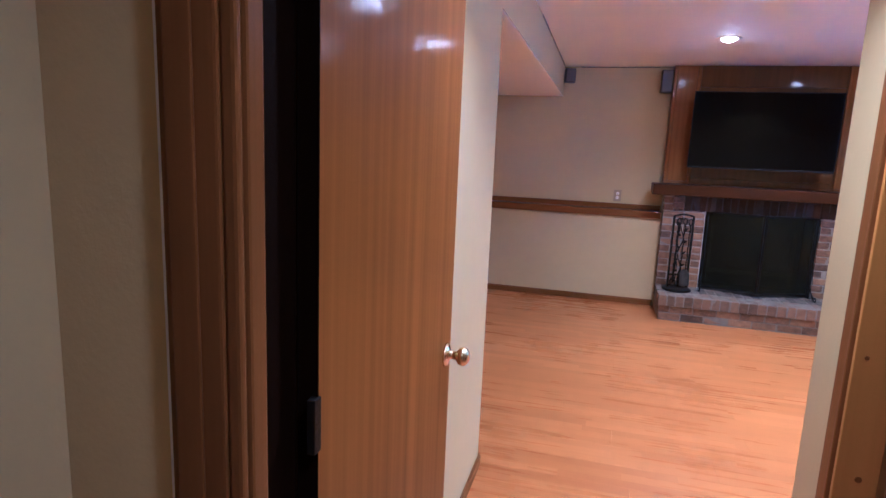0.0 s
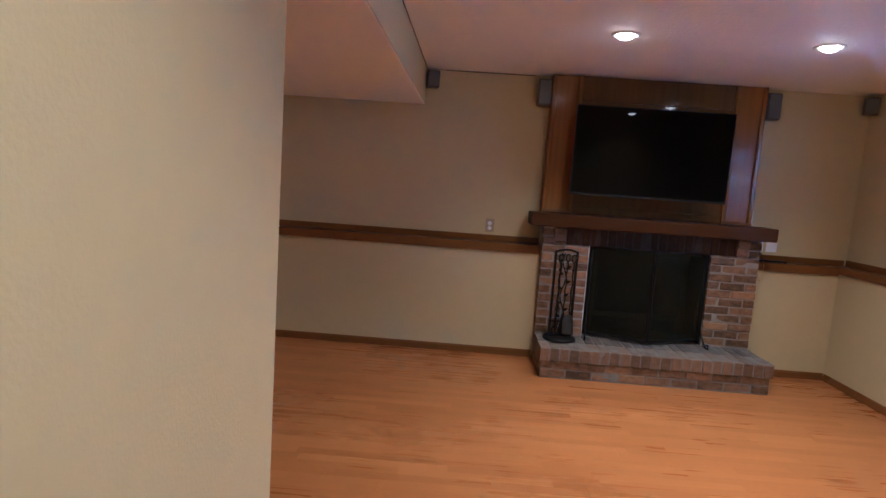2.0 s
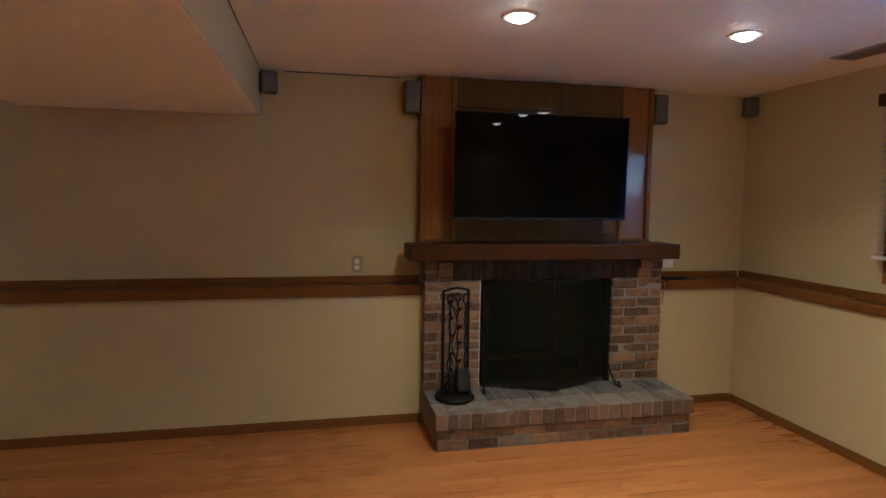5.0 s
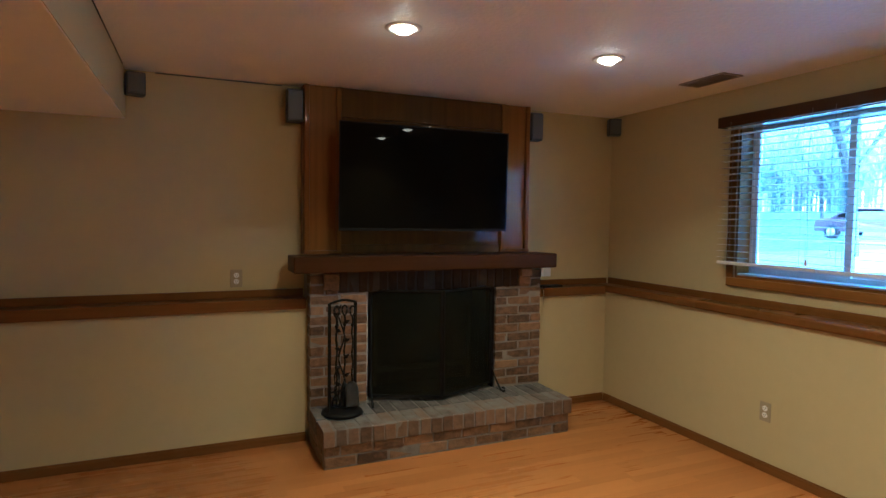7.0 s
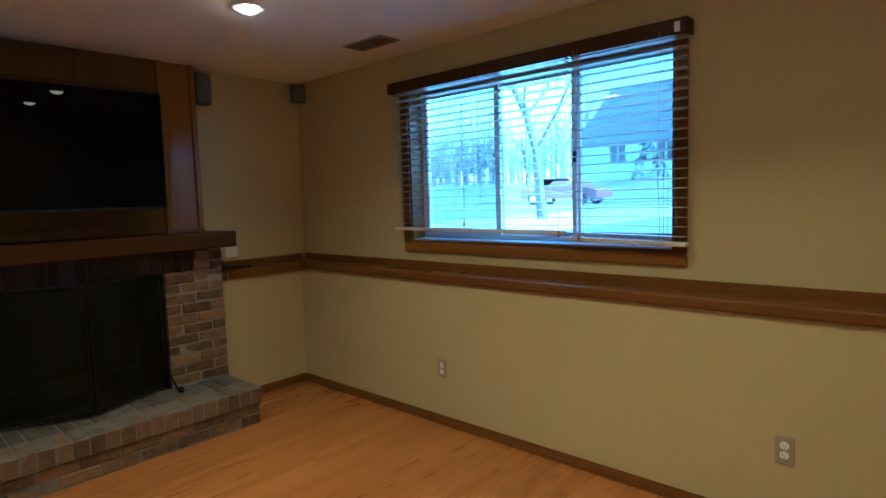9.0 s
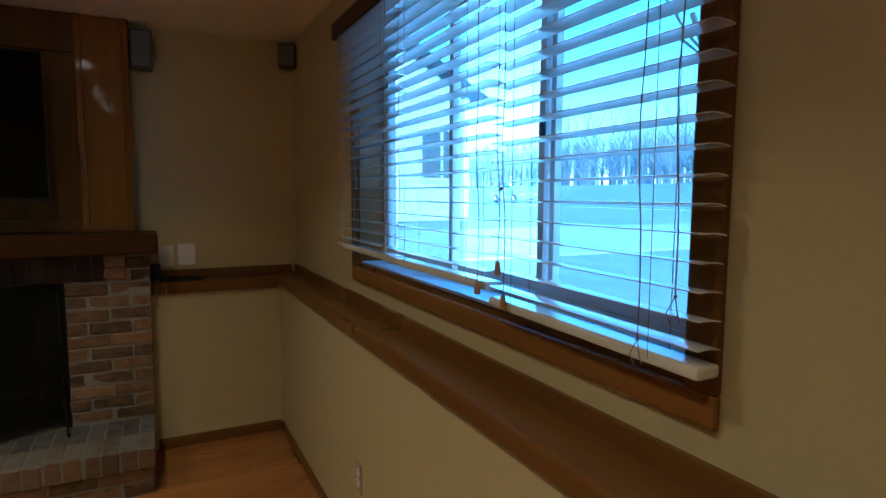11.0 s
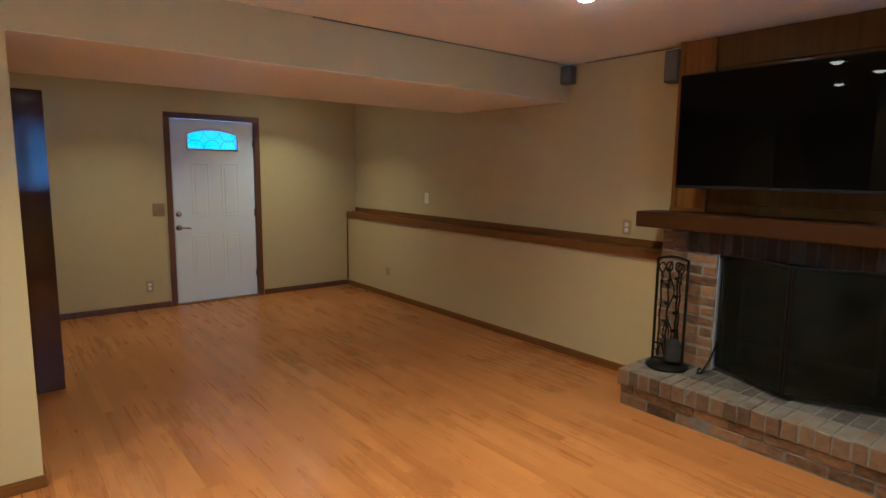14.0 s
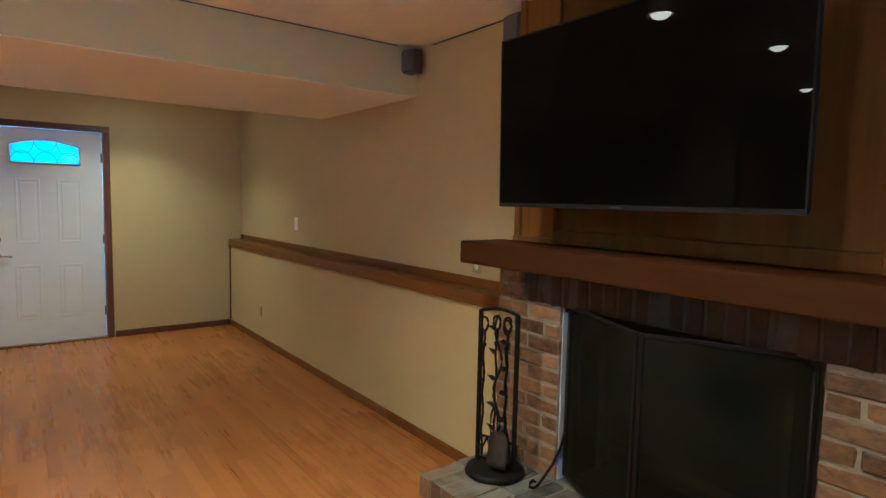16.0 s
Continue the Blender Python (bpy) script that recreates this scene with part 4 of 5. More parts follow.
def leaf_with_light():
    """The door leaf: boards round the arched opening."""
    bm = bmesh.new()
    x0, x1 = -3.845, -3.80
    n = 24
    arch = [(LY0, LZ0)] + [(LY0 + (LY1 - LY0) * k / n, 1.885 + (LZ1 - 1.885) * math.sin(math.pi * k / n) ** 0.8) for k in range(n + 1)] + [(LY1, LZ0)]
    add_box(bm, x0, 4.341, 0.018, x1, 5.247, LZ0)
    add_box(bm, x0, 4.341, LZ0, x1, LY0, 2.044)
    add_box(bm, x0, LY1, LZ0, x1, 5.247, 2.044)
    for (ya, za), (yb, zb) in zip(arch[1:], arch[2:-1]):
        vs = [bm.verts.new(p) for p in ((x0, ya, za), (x0, yb, zb), (x0, yb, 2.044), (x0, ya, 2.044), (x1, ya, za), (x1, yb, zb), (x1, yb, 2.044), (x1, ya, 2.044))]
        for f in ((3, 2, 1, 0), (4, 5, 6, 7), (0, 1, 5, 4), (2, 3, 7, 6)):
            bm.faces.new([vs[i] for i in f])
    bmesh.ops.recalc_face_normals(bm, faces=bm.faces)
    return bm, arch
bm, ARCH = leaf_with_light()
leaf = part("leaf", bm, WHITE, entry)
part("light_frame", tube([(-3.798, y, z) for y, z in ARCH + ARCH[:1]], 0.011, 8), WHITE, leaf, smooth=True)
bm = bmesh.new()
vs = [bm.verts.new((-3.822, y, z)) for y, z in ARCH]
bm.faces.new(vs)
bmesh.ops.solidify(bm, geom=bm.faces, thickness=0.005)
g = part("leaded_glass", bm, LEADED, leaf, "textured glass with curved lead lines")
g.visible_shadow = False
bm = bmesh.new()
w = (LY1 - LY0) / 3
for k in range(3):
    c = LY0 + w * (k + 0.5)
    tube([(-3.816, c + w / 2 * math.cos(a), LZ0 + 0.004 + 0.105 * math.sin(a)) for a in [math.pi * i / 14 for i in range(15)]], 0.002, 5, bm)
    tube([(-3.816, c + w / 2 * math.cos(a), min(LZ1 - 0.002, (1.945 if k == 1 else 1.915) - 0.105 * math.sin(a))) for a in [math.pi * i / 14 for i in range(15)]], 0.002, 5, bm)
part("lead_lines", bm, SLOT, leaf)
for y0, y1, z0, z1 in ((4.545, 4.735, 0.975, 1.575), (4.87, 5.065, 0.975, 1.575), (4.525, 4.725, 0.25, 0.765), (4.87, 5.07, 0.25, 0.765)):
    bm = bmesh.new()
    d, x = 0.016, -3.80
    for p in ((x, y0, z0, x + 0.0035, y1, z0 + d), (x, y0, z1 - d, x + 0.0035, y1, z1), (x, y0, z0 + d, x + 0.0035, y0 + d, z1 - d), (x, y1 - d, z0 + d, x + 0.0035, y1, z1 - d)):
        add_box(bm, *p, 0.0015, 1)
    add_box(bm, x, y0 + 0.035, z0 + 0.035, x + 0.004, y1 - 0.035, z1 - 0.035, 0.0025, 1)
    part("panel", bm, WHITE, leaf)
part("deadbolt", lathe([(0.001, 0.022), (0.014, 0.022), (0.016, 0.012), (0.03, 0.008), (0.033, 0.0)], (-3.80, 4.398, 1.01), "x"), CHROME, leaf, "round satin deadbolt", smooth=True)
h = part("door_handle", lathe([(0.001, 0.05), (0.012, 0.05), (0.012, 0.014), (0.03, 0.010), (0.033, 0.0)], (-3.80, 4.392, 0.862), "x"), CHROME, leaf, "satin lever handle", smooth=True)
part("lever", tube([(-3.757, 4.392, 0.862), (-3.752, 4.42, 0.862), (-3.752, 4.47, 0.858), (-3.755, 4.505, 0.852)], 0.008), CHROME, h, smooth=True)
part("mail_note", box(-3.80, 4.955, 1.325, -3.7975, 4.985, 1.345), CHROME, leaf)
for z in (0.28, 1.0, 1.80):
    part("hinge", boxes((-3.80, 5.236, z - 0.045, -3.79, 5.256, z + 0.045, 0.002)), SLOT, leaf)

# ---- flush hall door and its frame ----
hall_door = thing("door_2", (-0.175, 1.07, 0), "open varnished flush wooden door with brass knob", "door", kind="structure")
D2 = Matrix.Translation((-0.182, 1.076, 0)) @ Matrix.Rotation(math.atan2(0.010, 0.76) * -1, 4, "Z")
slab = part("leaf", add_box(bmesh.new(), -0.035, 0.0, 0.012, 0.0, 0.786, 2.03, 0.002, 1, D2), VENEER, hall_door)
# thin strip over the leaf's edge, coloured as if in shade
part("hinge_edge", add_box(bmesh.new(), -0.0352, -0.0015, 0.012, 0.0002, 0.001, 2.03, 0, 1, D2), GAP_SHADE, slab, "door edge strip painted near-black for shade")
def put(bm):
    bmesh.ops.transform(bm, matrix=D2, verts=bm.verts)
    return bm
part("door_knob", put(lathe([(0.001, 0.068), (0.014, 0.067), (0.023, 0.060), (0.027, 0.050), (0.024, 0.040), (0.013, 0.032), (0.011, 0.014), (0.020, 0.010), (0.031, 0.007), (0.034, 0.0)], (0, 0.738, 0.932), "x", 28)), BRASS, slab, "polished brass knob", smooth=True)
part("door_knob", put(lathe([(0.034, -0.0345), (0.031, -0.042), (0.012, -0.046), (0.011, -0.056), (0.022, -0.062), (0.022, -0.07), (0.001, -0.072)], (0, 0.738, 0.932), "x", 28)), BRASS, slab, "polished brass knob", smooth=True)
for z in (0.28, 1.07, 1.80):
    part("hinge", put(boxes((-0.01, -0.018, z - 0.045, 0.004, 0.004, z + 0.045, 0.002))), IRON, slab)
part("caulk_line", box(-0.302, 0.899, 0, -0.291, 0.906, 2.06), WHITE, hall_door, "pale caulk along the casing")
part("jamb", boxes((-0.210, 0.893, 0, -0.19, 0.907, 2.04, 0.005), (-0.210, 0.907, 0, -0.196, 0.915, 2.04, 0.001), (-0.210, 0.915, 0, -0.19, 0.952, 2.04, 0.005)), OAK_Z, hall_door, "moulded oak jamb")
# the gap's shade is painted onto this rebate
part("rebate", box(-0.2365, 0.952, 0, -0.2178, 1.0745, 2.04, 0.002), GAP_SHADE, hall_door, "rebate behind the hinges painted near-black for shade")
part("jamb", box(0.57, 0.893, 0, 0.59, 1.074, 2.04, 0.002), OAK_Z, hall_door)
part("jamb", box(-0.2365, 0.893, 2.041, 0.59, 1.074, 2.06, 0.002), OAK_X, hall_door)
part("stop", box(0.558, 0.925, 0, 0.57, 0.965, 2.04, 0.002), OAK_Z, hall_door)
for x0, x1 in ((-0.290, -0.2105), (0.5905, 0.67)):
    part("casing", boxes((x0, 0.888, 0, x1, 0.904, 2.06, 0.004), (x0 + 0.012, 0.883, 0, x1 - 0.030, 0.8885, 2.06, 0.002)), OAK_Z, hall_door)
part("casing", boxes((-0.257, 1.0755, 0, -0.222, 1.088, 2.06, 0.004)), OAK_Z, hall_door)
part("casing", boxes((0.5905, 1.0755, 0, 0.655, 1.09, 2.06, 0.004)), OAK_Z, hall_door)
part("casing", box(-0.290, 0.888, 2.061, 0.67, 0.904, 2.135, 0.004), OAK_X, hall_door)
part("casing", box(-0.257, 1.0755, 2.061, 0.655, 1.09, 2.135, 0.004), OAK_X, hall_door)

# ---- side doorway without a leaf ----
side = thing("door_3", (0.97, 1.8, 0), "empty pine door frame in the passage wall", "door frame", kind="structure")
jb = part("jamb", box(0.925, 2.095, 0, 1.035, 2.112, 2.03, 0.002), JAMB, side, "knotty pine jamb")
for kx, kz, kr in ((0.985, 0.62, 0.009), (1.012, 1.31, 0.008), (0.955, 0.98, 0.006), (1.005, 1.78, 0.007), (0.962, 0.44, 0.005)):
    part("knot", lathe([(0.001, -0.0008), (kr, -0.0008), (kr * 1.1, 0.0)], (kx, 2.095, kz), "y", 10), OAK_Z, jb, "dark pine knot")
part("hinge_mortise", box(0.972, 2.092, 1.58, 0.99, 2.096, 1.67), CHROME, jb)
part("jamb", box(0.925, 1.398, 0, 1.035, 1.415, 2.03, 0.002), JAMB, side)
part("jamb", box(0.925, 1.415, 2.013, 1.035, 2.095, 2.03, 0.002), JAMB, side)
part("casing", box(0.913, 2.108, 0, 0.93, 2.170, 2.04, 0.004), OAK_Z, side)
part("casing", box(0.913, 1.335, 0, 0.93, 1.405, 2.04, 0.004), OAK_Z, side)
part("casing", box(0.913, 1.335, 2.041, 0.93, 2.170, 2.11, 0.004), OAK_Y, side)

# ---- closet door, open ----
closet = thing("door_4", (-1.55, 2.36, 0), "open dark brown flush closet door", "door", kind="structure")
D4 = Matrix.Translation((-1.55, 2.365, 0)) @ Matrix.Rotation(radians(5), 4, "Z")
part("leaf", add_box(bmesh.new(), -0.035, 0, 0.012, 0, 0.71, 2.0, 0.002, 1, D4), VENEER_DARK, closet)
part("casing", boxes((-1.62, 2.35, 0, -1.552, 2.358, 2.04, 0.002), (-0.84, 2.35, 0, -0.77, 2.362, 2.04, 0.003)), TRIM_Z, closet)
part("casing", box(-1.62, 2.35, 2.041, -0.77, 2.362, 2.11, 0.003), TRIM_Z, closet)

# ---- outdoors ----
GRASS = material("winter_lawn", (0.22, 0.24, 0.20), (0.35, 0.36, 0.31), 0.9, (3, 3, 3), 0.3, 0.5, 30)
ASPHALT = material("asphalt", (0.16, 0.16, 0.16), (0.24, 0.24, 0.24), 0.85, (8, 8, 8), 0.2, 0.3, 60)
CONCRETE = material("concrete", (0.45, 0.44, 0.42), (0.58, 0.57, 0.55), 0.85, (3, 3, 3), 0.2, 0.3, 60)
SIDING = material("white_siding", (0.66, 0.67, 0.68), (0.76, 0.77, 0.78), 0.6, (2, 2, 20), 0.1)
SIDING_GREY = material("grey_siding", (0.30, 0.33, 0.36), (0.38, 0.41, 0.44), 0.6, (2, 2, 20), 0.1)
SHINGLE = material("roof_shingle", (0.22, 0.235, 0.25), (0.33, 0.35, 0.36), 0.9, (6, 6, 20), 0.3, 0.3, 30)
BARK = material("bark", (0.06, 0.055, 0.05), (0.13, 0.115, 0.10), 0.9, (10, 10, 3), 0.3, 0.6, 30)
# bark paled for the far woods; distance haze is mixed into the colour
HAZED_BARK = material("hazed_bark", (0.36, 0.36, 0.36), (0.50, 0.50, 0.50), 0.9, (1, 1, 1), 0.2)
SHRUB = material("evergreen_shrub", (0.04, 0.06, 0.03), (0.09, 0.13, 0.06), 0.8, (10, 10, 10), 0.3)
CAR_PAINT = material("dull_maroon_paint", (0.20, 0.10, 0.10), (0.27, 0.14, 0.14), 0.4, (2, 2, 2), 0.1, coat=0.1)
CAR_GREY = material("silver_paint", (0.35, 0.36, 0.38), (0.42, 0.43, 0.45), 0.3, (2, 2, 2), 0.1, metal=0.4, coat=0.5)
TYRE = material("tyre_rubber", (0.03, 0.03, 0.03), (0.06, 0.06, 0.06), 0.85)
DARKGLASS = material("dark_glazing", (0.05, 0.06, 0.07), (0.08, 0.09, 0.10), 0.08, (1, 1, 1), 0.05)
G0 = 0.85
solid("ground", boxes((3.58, -300, -2, 400, 300, G0), (-3.92, 6.78, -2, 3.58, 300, G0 - 0.001), (-3.92, -300, -2, 3.58, -1.2, G0 - 0.002), (-300, -300, -2, -3.92, 300, -0.06)), GRASS, "pale winter lawn outside", "ground")
solid("road", boxes((23.5, -300, G0 - 0.2, 30.5, 300, G0 + 0.012)), ASPHALT, "grey residential street", "road")
solid("pavement", boxes((21.6, -300, G0 - 0.2, 22.9, 300, G0 + 0.03), (23.25, -300, G0 - 0.2, 23.5, 300, G0 + 0.1, 0.03), (30.5, -300, G0 - 0.2, 30.75, 300, G0 + 0.1, 0.03)), CONCRETE, "concrete pavement and kerbs", "pavement")
solid("driveway", boxes((3.9, 7.6, G0 - 0.2, 21.6, 11.8, G0 + 0.02)), CONCRETE, "concrete driveway", "driveway")

def house(x, y, w, d, h, label, mat, roof_h, turn, lift, along=False, panes=(-3.3, 0.9, 3.7)):
    """A gabled house, front towards -x at its own origin; w along y, d along x; along: the ridge runs along y."""
    hs = thing("house", (0, 0, 0), label, "house")
    bm = bmesh.new()
    add_box(bm, 0, -w / 2, -0.2, d, w / 2, h)
    n = int(h / 0.16)
    for k in range(n):
        z = 0.1 + 0.16 * k
        add_box(bm, -0.015, -w / 2 - 0.015, z, d + 0.015, w / 2 + 0.015, z + 0.148)
    part("wall", bm, mat, hs)
    bm = bmesh.new()
    e = 0.45
    v = [bm.verts.new(p) for p in ((-e, -w / 2 - e, h - 0.1), (-e, w / 2 + e, h - 0.1), (-e, 0, h + roof_h), (d + e, -w / 2 - e, h - 0.1), (d + e, w / 2 + e, h - 0.1), (d + e, 0, h + roof_h))]
    if along:
        for q, p in zip(v, ((-e, -w / 2 - e, h - 0.1), (d + e, -w / 2 - e, h - 0.1), (d / 2, -w / 2 - e, h + roof_h), (-e, w / 2 + e, h - 0.1), (d + e, w / 2 + e, h - 0.1), (d / 2, w / 2 + e, h + roof_h))):
            q.co = p
    for f in ((0, 2, 5, 3), (1, 4, 5, 2)):
        bm.faces.new([v[i] for i in f])
    bmesh.ops.solidify(bm, geom=bm.faces, thickness=-0.18)
    part("roof", bm, SHINGLE, hs)
    bm = bmesh.new()
    v = [bm.verts.new(p) for p in ((0, -w / 2, h - 0.05), (0, w / 2, h - 0.05), (0, 0, h + roof_h - 0.15), (d, -w / 2, h - 0.05), (d, w / 2, h - 0.05), (d, 0, h + roof_h - 0.15))]
    if along:
        for q, p in zip(v, ((0, -w / 2, h - 0.05), (d, -w / 2, h - 0.05), (d / 2, -w / 2, h + roof_h - 0.15), (0, w / 2, h - 0.05), (d, w / 2, h - 0.05), (d / 2, w / 2, h + roof_h - 0.15))):
            q.co = p
    for f in ((0, 1, 2), (5, 4, 3), (0, 2, 5, 3), (1, 4, 5, 2), (0, 3, 4, 1)):
        bm.faces.new([v[i] for i in f])
    part("gable", bm, mat, hs)
    for wy in panes:
        wi = part("window", boxes((-0.06, wy - 0.6, 0.95, -0.01, wy + 0.6, 1.02), (-0.06, wy - 0.6, 2.15, -0.01, wy + 0.6, 2.22), (-0.06, wy - 0.6, 1.02, -0.01, wy - 0.53, 2.15), (-0.06, wy + 0.53, 1.02, -0.01, wy + 0.6, 2.15), (-0.055, wy - 0.03, 1.02, -0.012, wy + 0.03, 2.15)), SIDING, hs)
        part("pane", boxes((-0.035, wy - 0.53, 1.02, -0.02, wy + 0.53, 2.15)), DARKGLASS, wi)
    part("door", boxes((-0.05, -w * 0.13 - 0.45, 0.1, -0.005, -w * 0.13 + 0.45, 2.15, 0.01)), SIDING_GREY, hs)
    hs.matrix_basis = pose(x, y, G0 + lift, 0, 0, turn)
    return hs
house(37, 16.8, 11, 11, 2.4, "white sided house with a large grey roof on a bank", SIDING, 4.6, 0, 1.5, True, (-4.2, -0.3, 2.9))
house(38, -8, 13, 9, 2.8, "grey sided single-storey house across the street", SIDING_GREY, 2.4, 0, 1.5)
house(5.6, 15.5, 8.1, 8, 3.0, "white sided neighbouring house with a gable roof", SIDING, 2.45, 90, 0)
def bank():
    """The lawn that rises beyond the street."""
    bm = bmesh.new()
    prof = [(30.75, G0 - 0.3), (30.75, G0 + 0.09), (33.0, G0 + 0.7), (35.5, G0 + 1.4), (37.5, G0 + 1.55), (120.0, G0 + 1.9), (120.0, G0 - 0.3)]
    a = [bm.verts.new((x, -200, z)) for x, z in prof]
    b = [bm.verts.new((x, 200, z)) for x, z in prof]
    for i in range(len(prof)):
        q = (i + 1) % len(prof)
        bm.faces.new((a[i], a[q], b[q], b[i]))
    bm.faces.new(a[::-1])
    bm.faces.new(b)
    bmesh.ops.recalc_face_normals(bm, faces=bm.faces)
    return bm
solid("ground_bank", bank(), GRASS, "pale lawn bank beyond the street", "ground")
def woods():
    """A far belt of bare trees: thin tapered stems and twigs, too many to count."""
    rnd = random.Random(21)
    vs, fs = [], []
    for k in range(1500):
        x, y = rnd.uniform(70, 100), rnd.uniform(-60, 150)
        h = rnd.uniform(8, 17)
        z0 = G0 + 1.6
        for q in range(12):
            a = rnd.uniform(0, math.pi)
            r = rnd.uniform(0.05, 0.14) if q else 0.2
            lean = Vector((rnd.uniform(-1, 1), rnd.uniform(-1, 1), 0)) * (0.35 * h if q else 0.3)
            base = z0 + (h * rnd.uniform(0.2, 0.6) if q else 0)
            d = Vector((math.cos(a), math.sin(a), 0)) * r
            n = len(vs)
            p = Vector((x, y, base))
            vs += [p - d, p + d, p + lean + Vector((0, 0, h * (0.9 if not q else 0.4)))]
            fs.append((n, n + 1, n + 2))
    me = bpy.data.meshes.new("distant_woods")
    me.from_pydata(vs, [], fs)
    me.materials.append(HAZED_BARK)
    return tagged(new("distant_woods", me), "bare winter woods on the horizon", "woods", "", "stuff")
woods()

def tree(x, y, h, seed, label):
    rnd = random.Random(seed)
    t = thing("tree", (x, y, G0), label, "tree")
    bm = bmesh.new()
    twigs = bmesh.new()
    def grow(p, d, L, r, depth, mesh):
        pts, radii = [p], [r]
        q = Vector(p)
        for k in range(5):
            d = (d + Vector((rnd.uniform(-1, 1), rnd.uniform(-1, 1), rnd.uniform(-0.3, 0.5))) * 0.16).normalized()
            q = q + d * L / 5
            pts.append(q.copy())
            radii.append(r * (1 - 0.11 * (k + 1)))
        tube(pts, r, 7 if depth < 2 else 4, mesh, radii)
        if depth < 4:
            for k in range(3 if depth else 6):
                a = rnd.randint(2, 5)
                side = Vector((rnd.uniform(-1, 1), rnd.uniform(-1, 1), rnd.uniform(0.1, 0.9))).normalized()
                grow(pts[a], (d * 0.45 + side).normalized(), L * rnd.uniform(0.42, 0.62), radii[a] * 0.5, depth + 1, twigs)
    grow(Vector((x, y, G0 - 0.1)), Vector((0, 0, 1)), h * 0.45, h * 0.013, 0, bm)
    part("trunk", bm, BARK, t)
    part("branches", twigs, BARK, t, "bare winter branches")
tree(12.4, 10.0, 9.5, 3, "bare street tree on the front lawn")
tree(33.5, 24.5, 10, 5, "bare tree beyond the street")
tree(33.5, 5.0, 9, 8, "bare tree beyond the street")

def shrub(x, y, r, seed):
    rnd = random.Random(seed)
    s = thing("shrub", (x, y, G0 + 1.4), "clipped evergreen shrub in front of a house", "shrub")
    bm = bmesh.new()
    for k in range(260):
        a, u = rnd.uniform(0, 2 * math.pi), rnd.uniform(0, 1)
        rr = r * (1 - 0.65 * u) * rnd.uniform(0.6, 1.05)
        c = Vector((x + rr * math.cos(a), y + rr * math.sin(a), G0 + 1.4 + 2.0 * r * u))
        e1 = Vector((rnd.uniform(-1, 1), rnd.uniform(-1, 1), rnd.uniform(-1, 1))) * 0.16
        e2 = Vector((rnd.uniform(-1, 1), rnd.uniform(-1, 1), rnd.uniform(-1, 1))) * 0.16
        bm.faces.new([bm.verts.new(c), bm.verts.new(c + e1), bm.verts.new(c + e1 + e2), bm.verts.new(c + e2)])
    part("foliage", bm, SHRUB, s)
for i, (x, y, r) in enumerate(((34.6, 16.7, 1.05), (35.9, 12.6, 0.9), (35.4, 29.6, 1.5))):
    shrub(x, y, r, i)

def car(x, y, turn, paint, label):
    c = thing("car", (0, 0, 0), label, "car")
    prof = [(-2.2, 0.35), (-2.25, 0.62), (-2.1, 0.80), (-1.25, 0.92), (-0.65, 1.38), (0.85, 1.42), (1.55, 0.98), (2.15, 0.92), (2.25, 0.60), (2.2, 0.35)]
    bm = bmesh.new()
    rings = []
    for yy, sc in ((-0.86, 0.93), (-0.80, 1.0), (0.80, 1.0), (0.86, 0.93)):
        rings.append([bm.verts.new((px * (1 if sc == 1 else 0.985), yy * (1.0 if pz < 0.95 else 0.84), pz * (1 if sc == 1 else 0.985))) for px, pz in prof])
    for p, q in zip(rings, rings[1:]):
        for k in range(len(prof)):
            bm.faces.new((p[k], p[(k + 1) % len(prof)], q[(k + 1) % len(prof)], q[k]))
    bm.faces.new(rings[0])
    bm.faces.new(rings[-1][::-1])
    bmesh.ops.recalc_face_normals(bm, faces=bm.faces)
    body = part("body", bm, paint, c)
    for s in (-1, 1):
        bm = bmesh.new()
        bm.faces.new([bm.verts.new((px, s * 0.765, pz)) for px, pz in ((-1.0, 0.96), (-0.58, 1.32), (0.78, 1.35), (1.30, 0.99))])
        bmesh.ops.solidify(bm, geom=bm.faces, thickness=0.05 * s)
        part("window", bm, DARKGLASS, body)
        part("headlight", box(-2.24, s * 0.62 - 0.14, 0.62, -2.16, s * 0.62 + 0.14, 0.74, 0.02), WHITE_PLASTIC, body)
        for wx in (-1.35, 1.40):
            w = part("wheel", lathe([(0.20, -0.1), (0.31, -0.1), (0.33, -0.06), (0.33, 0.06), (0.31, 0.1), (0.20, 0.1)], (wx, s * 0.80, 0.33), "y"), TYRE, c, smooth=True)
            part("rim", lathe([(0.02, -0.105), (0.19, -0.10), (0.20, 0.0), (0.19, 0.10), (0.02, 0.105)], (wx, s * 0.80, 0.33), "y"), CHROME, w)
    c.matrix_basis = pose(x, y, G0 + 0.012, 0, 0, turn)
car(27.2, 18.0, 90, CAR_PAINT, "dull maroon saloon car parked at the kerb")
car(29.3, 43.0, 90, CAR_GREY, "silver car parked at the far kerb")

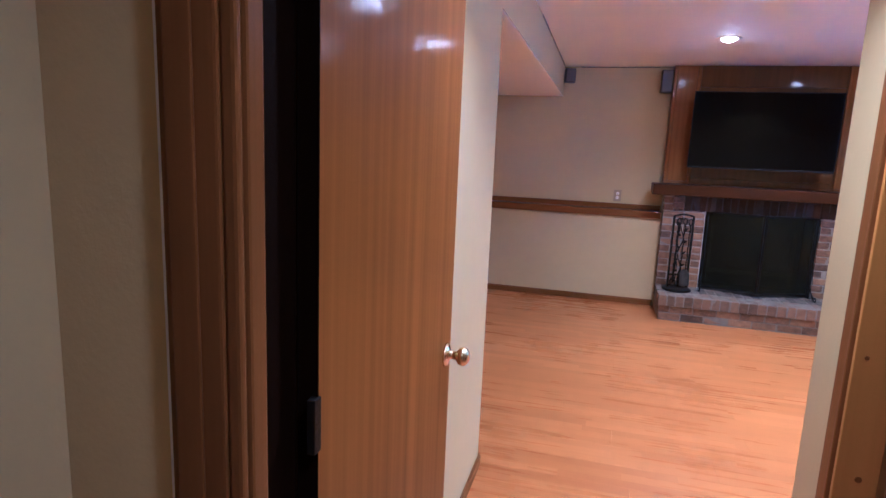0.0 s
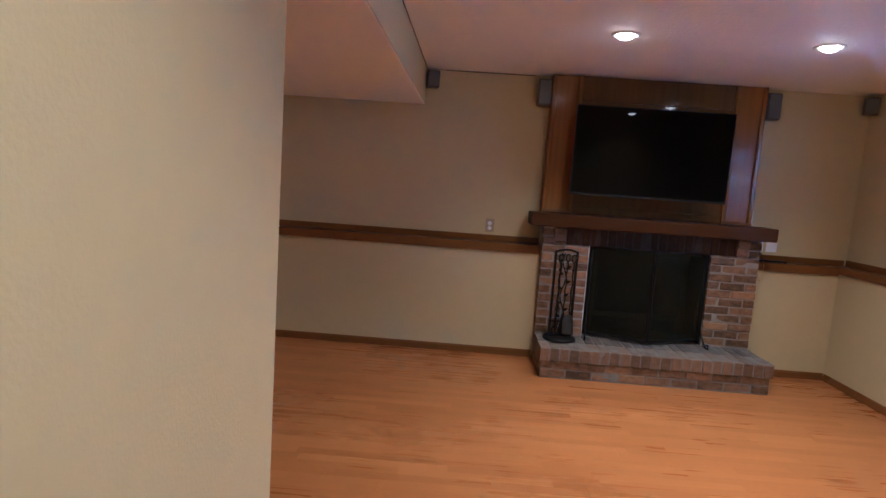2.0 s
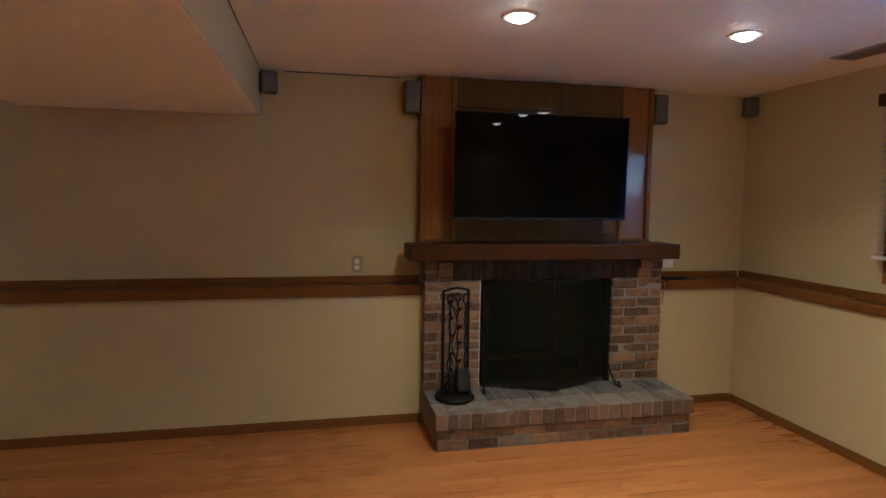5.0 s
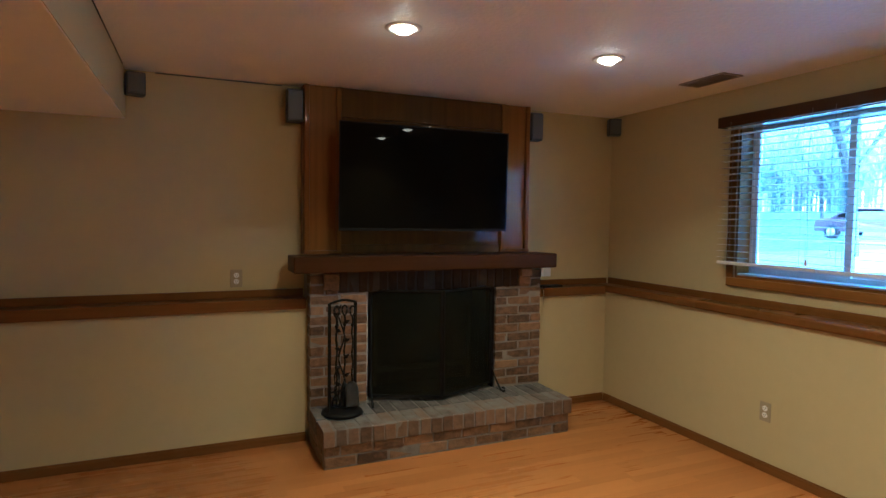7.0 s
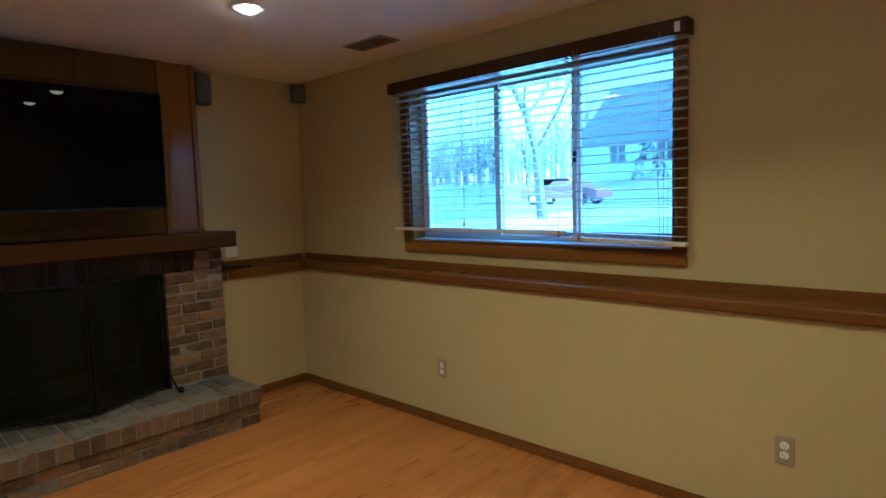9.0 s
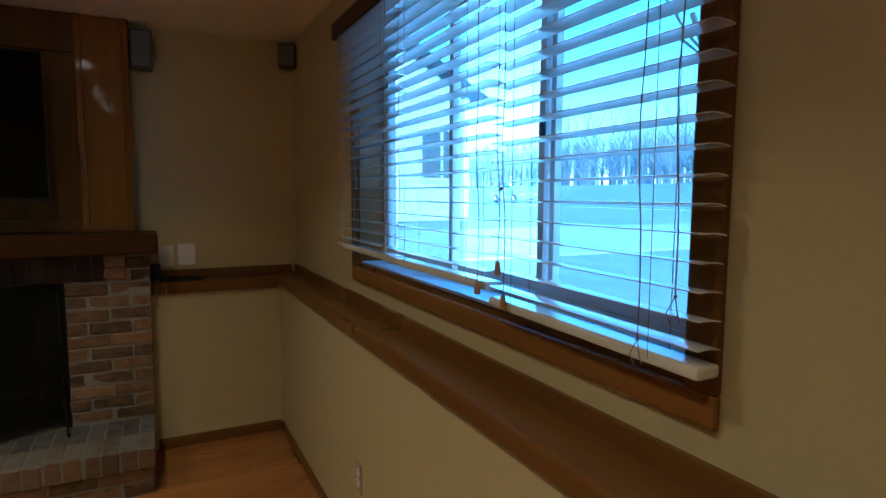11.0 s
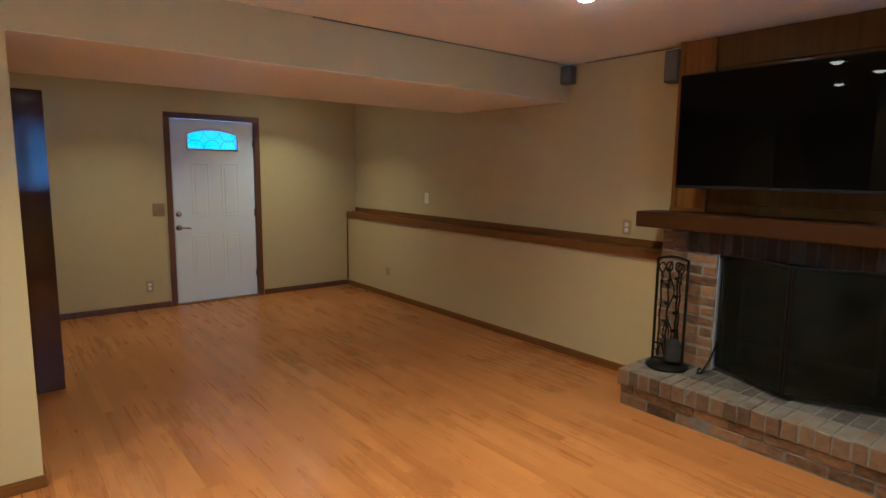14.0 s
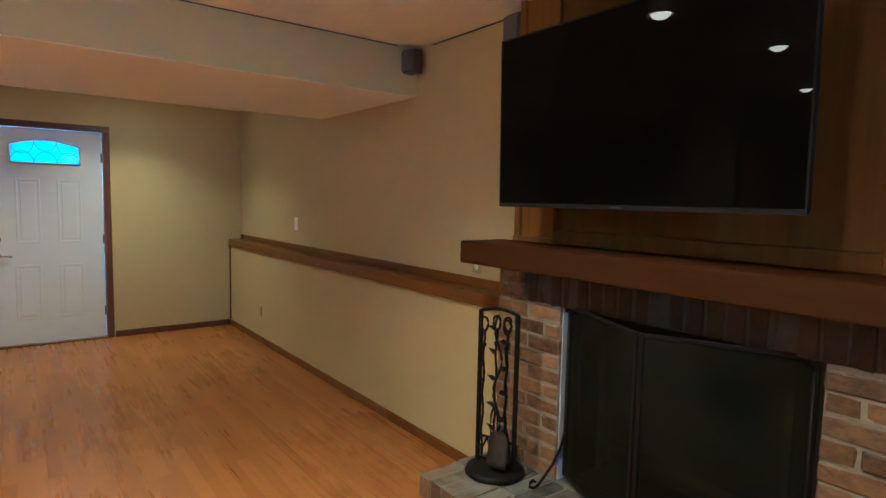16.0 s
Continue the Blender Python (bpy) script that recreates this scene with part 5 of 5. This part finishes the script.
# ---- bricks of the fireplace ----
BR = random.Random(4)
def brick_mesh(name, sx, sy, sz, mat):
    bm = box(-sx / 2, -sy / 2, -sz / 2, sx / 2, sy / 2, sz / 2, 0.0055, 1)
    for v in bm.verts:
        v.co += Vector((BR.uniform(-1, 1), BR.uniform(-1, 1), BR.uniform(-1, 1))) * 0.0036
    return mesh_from(name, bm, mat)
cache = {}
def brick(x, y, z, sx, sy, sz, mat, parent=fireplace):
    key = (round(sx, 4), round(sy, 4), round(sz, 4), mat.name)
    cache.setdefault(key, [])
    if len(cache[key]) < 3:
        cache[key].append(brick_mesh("brick", sx, sy, sz, mat))
    b = new("brick", BR.choice(cache[key]))
    b.parent = parent
    b.matrix_parent_inverse = Matrix.Translation(-parent.matrix_basis.translation)
    b.matrix_basis = Matrix.Translation((x + BR.uniform(-1, 1) * 0.003, y + BR.uniform(-1, 1) * 0.0042, z + BR.uniform(-1, 1) * 0.0018))
J = 0.010
def course(x0, x1, y, z, depth, h, mat, length=0.203, half=False):
    x = x0
    first = True
    while x < x1 - 0.02:
        w = min(length * (0.5 if half and first else 1.0), x1 - x)
        if x1 - x - w < 0.045:
            w = x1 - x
        brick((x + x + w) / 2, y + depth / 2, z + h / 2, w - J, depth, h - J, mat)
        x += w
        first = False
# hearth: rowlock bricks on top over two recessed courses
n = 23
pitch = (HX1 - HX0) / n
for k in range(n):
    x = HX0 + pitch * (k + 0.5)
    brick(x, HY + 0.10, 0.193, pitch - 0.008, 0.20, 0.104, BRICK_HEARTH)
    brick(x, HY + 0.207 + 0.116, 0.195, pitch - 0.008, 0.228, 0.100, BRICK_GREY)
for i, z in enumerate((0.004, 0.074)):
    course(HX0 + 0.012, HX1 - 0.012, HY + 0.018, z, 0.05, 0.070, BRICK, half=bool(i))
    for x in (HX0 + 0.036, HX1 - 0.036):
        for k in range(2):
            brick(x, HY + 0.075 + 0.105 + 0.21 * k, z + 0.035, 0.048, 0.20, 0.060, BRICK)
# surround
zs = [HZ + 0.004 + C * k for k in range(13)]
for i, z in enumerate(zs):
    if z + C * 0.6 < OPEN_Z1 + 0.02:
        course(BX0, OPEN_X0, BY, z, 0.10, C, BRICK, half=bool(i % 2))
        course(OPEN_X1, BX1, BY, z, 0.10, C, BRICK, half=bool(i % 2))
    elif z < 1.12:
        course(BX0, 0.995, BY, z, 0.10, C, BRICK, half=bool(i % 2))
        course(2.385, BX1, BY, z, 0.10, C, BRICK, half=bool(i % 2))
# soldier course, darkened for soot and for the shade below the mantel
part("lintel_core", box(0.996, BY + 0.003, OPEN_Z1 + 0.003, 2.384, BY + 0.03, 1.158), MORTAR_SOOT_SHADE, fireplace)
for k in range(20):
    w = (2.385 - 0.995) / 20
    brick(0.995 + w * (k + 0.5), BY + 0.05, (OPEN_Z1 + 1.155) / 2, w - 0.009, 0.10, 1.155 - OPEN_Z1 - 0.004, BRICK_SOOT_SHADE)
for x0 in (0.895, 2.375):
    for k, (dy, z) in enumerate(((0.05, 1.09), (0.032, 1.03))):
        brick(x0 + 0.05, BY - dy / 2, z + 0.031, 0.100, dy + 0.002, 0.060, BRICK)

# ---- floor planks ----
FLOOR = bpy.data.objects["floor"]
PL = random.Random(9)
plank_meshes = {}
def plank(x0, x1, y0, y1):
    key = (round(x1 - x0, 3), round(y1 - y0, 3))
    if key not in plank_meshes:
        w, d = (x1 - x0) / 2 - 0.00015, (y1 - y0) / 2 - 0.00015
        plank_meshes[key] = mesh_from("plank", box(-w, -d, -0.008, w, d, 0.0, 0.0004, 1), LAMINATE)
    p = new("plank", plank_meshes[key])
    p.parent = FLOOR
    p.matrix_basis = Matrix.Translation(((x0 + x1) / 2, (y0 + y1) / 2, 0))
def lay(xa, xb, ya, yb):
    W, L = 0.1926, 1.30
    r = math.floor(ya / W)
    while r * W < yb:
        y0, y1 = max(ya, r * W), min(yb, (r + 1) * W)
        if y1 - y0 > 0.004:
            x = xa - (0.17 + 0.39 * (r % 3)) - PL.uniform(0, 0.2)
            while x < xb:
                a, b = max(x, xa), min(x + L, xb)
                if b - a > 0.02:
                    plank(a, b, y0, y1)
                x += L
        r += 1
lay(-3.775, 3.30, 2.36, 6.47)
lay(-1.7, 2.3, 0.90, 2.36)
lay(-0.48, 1.06, -1.0, 0.90)
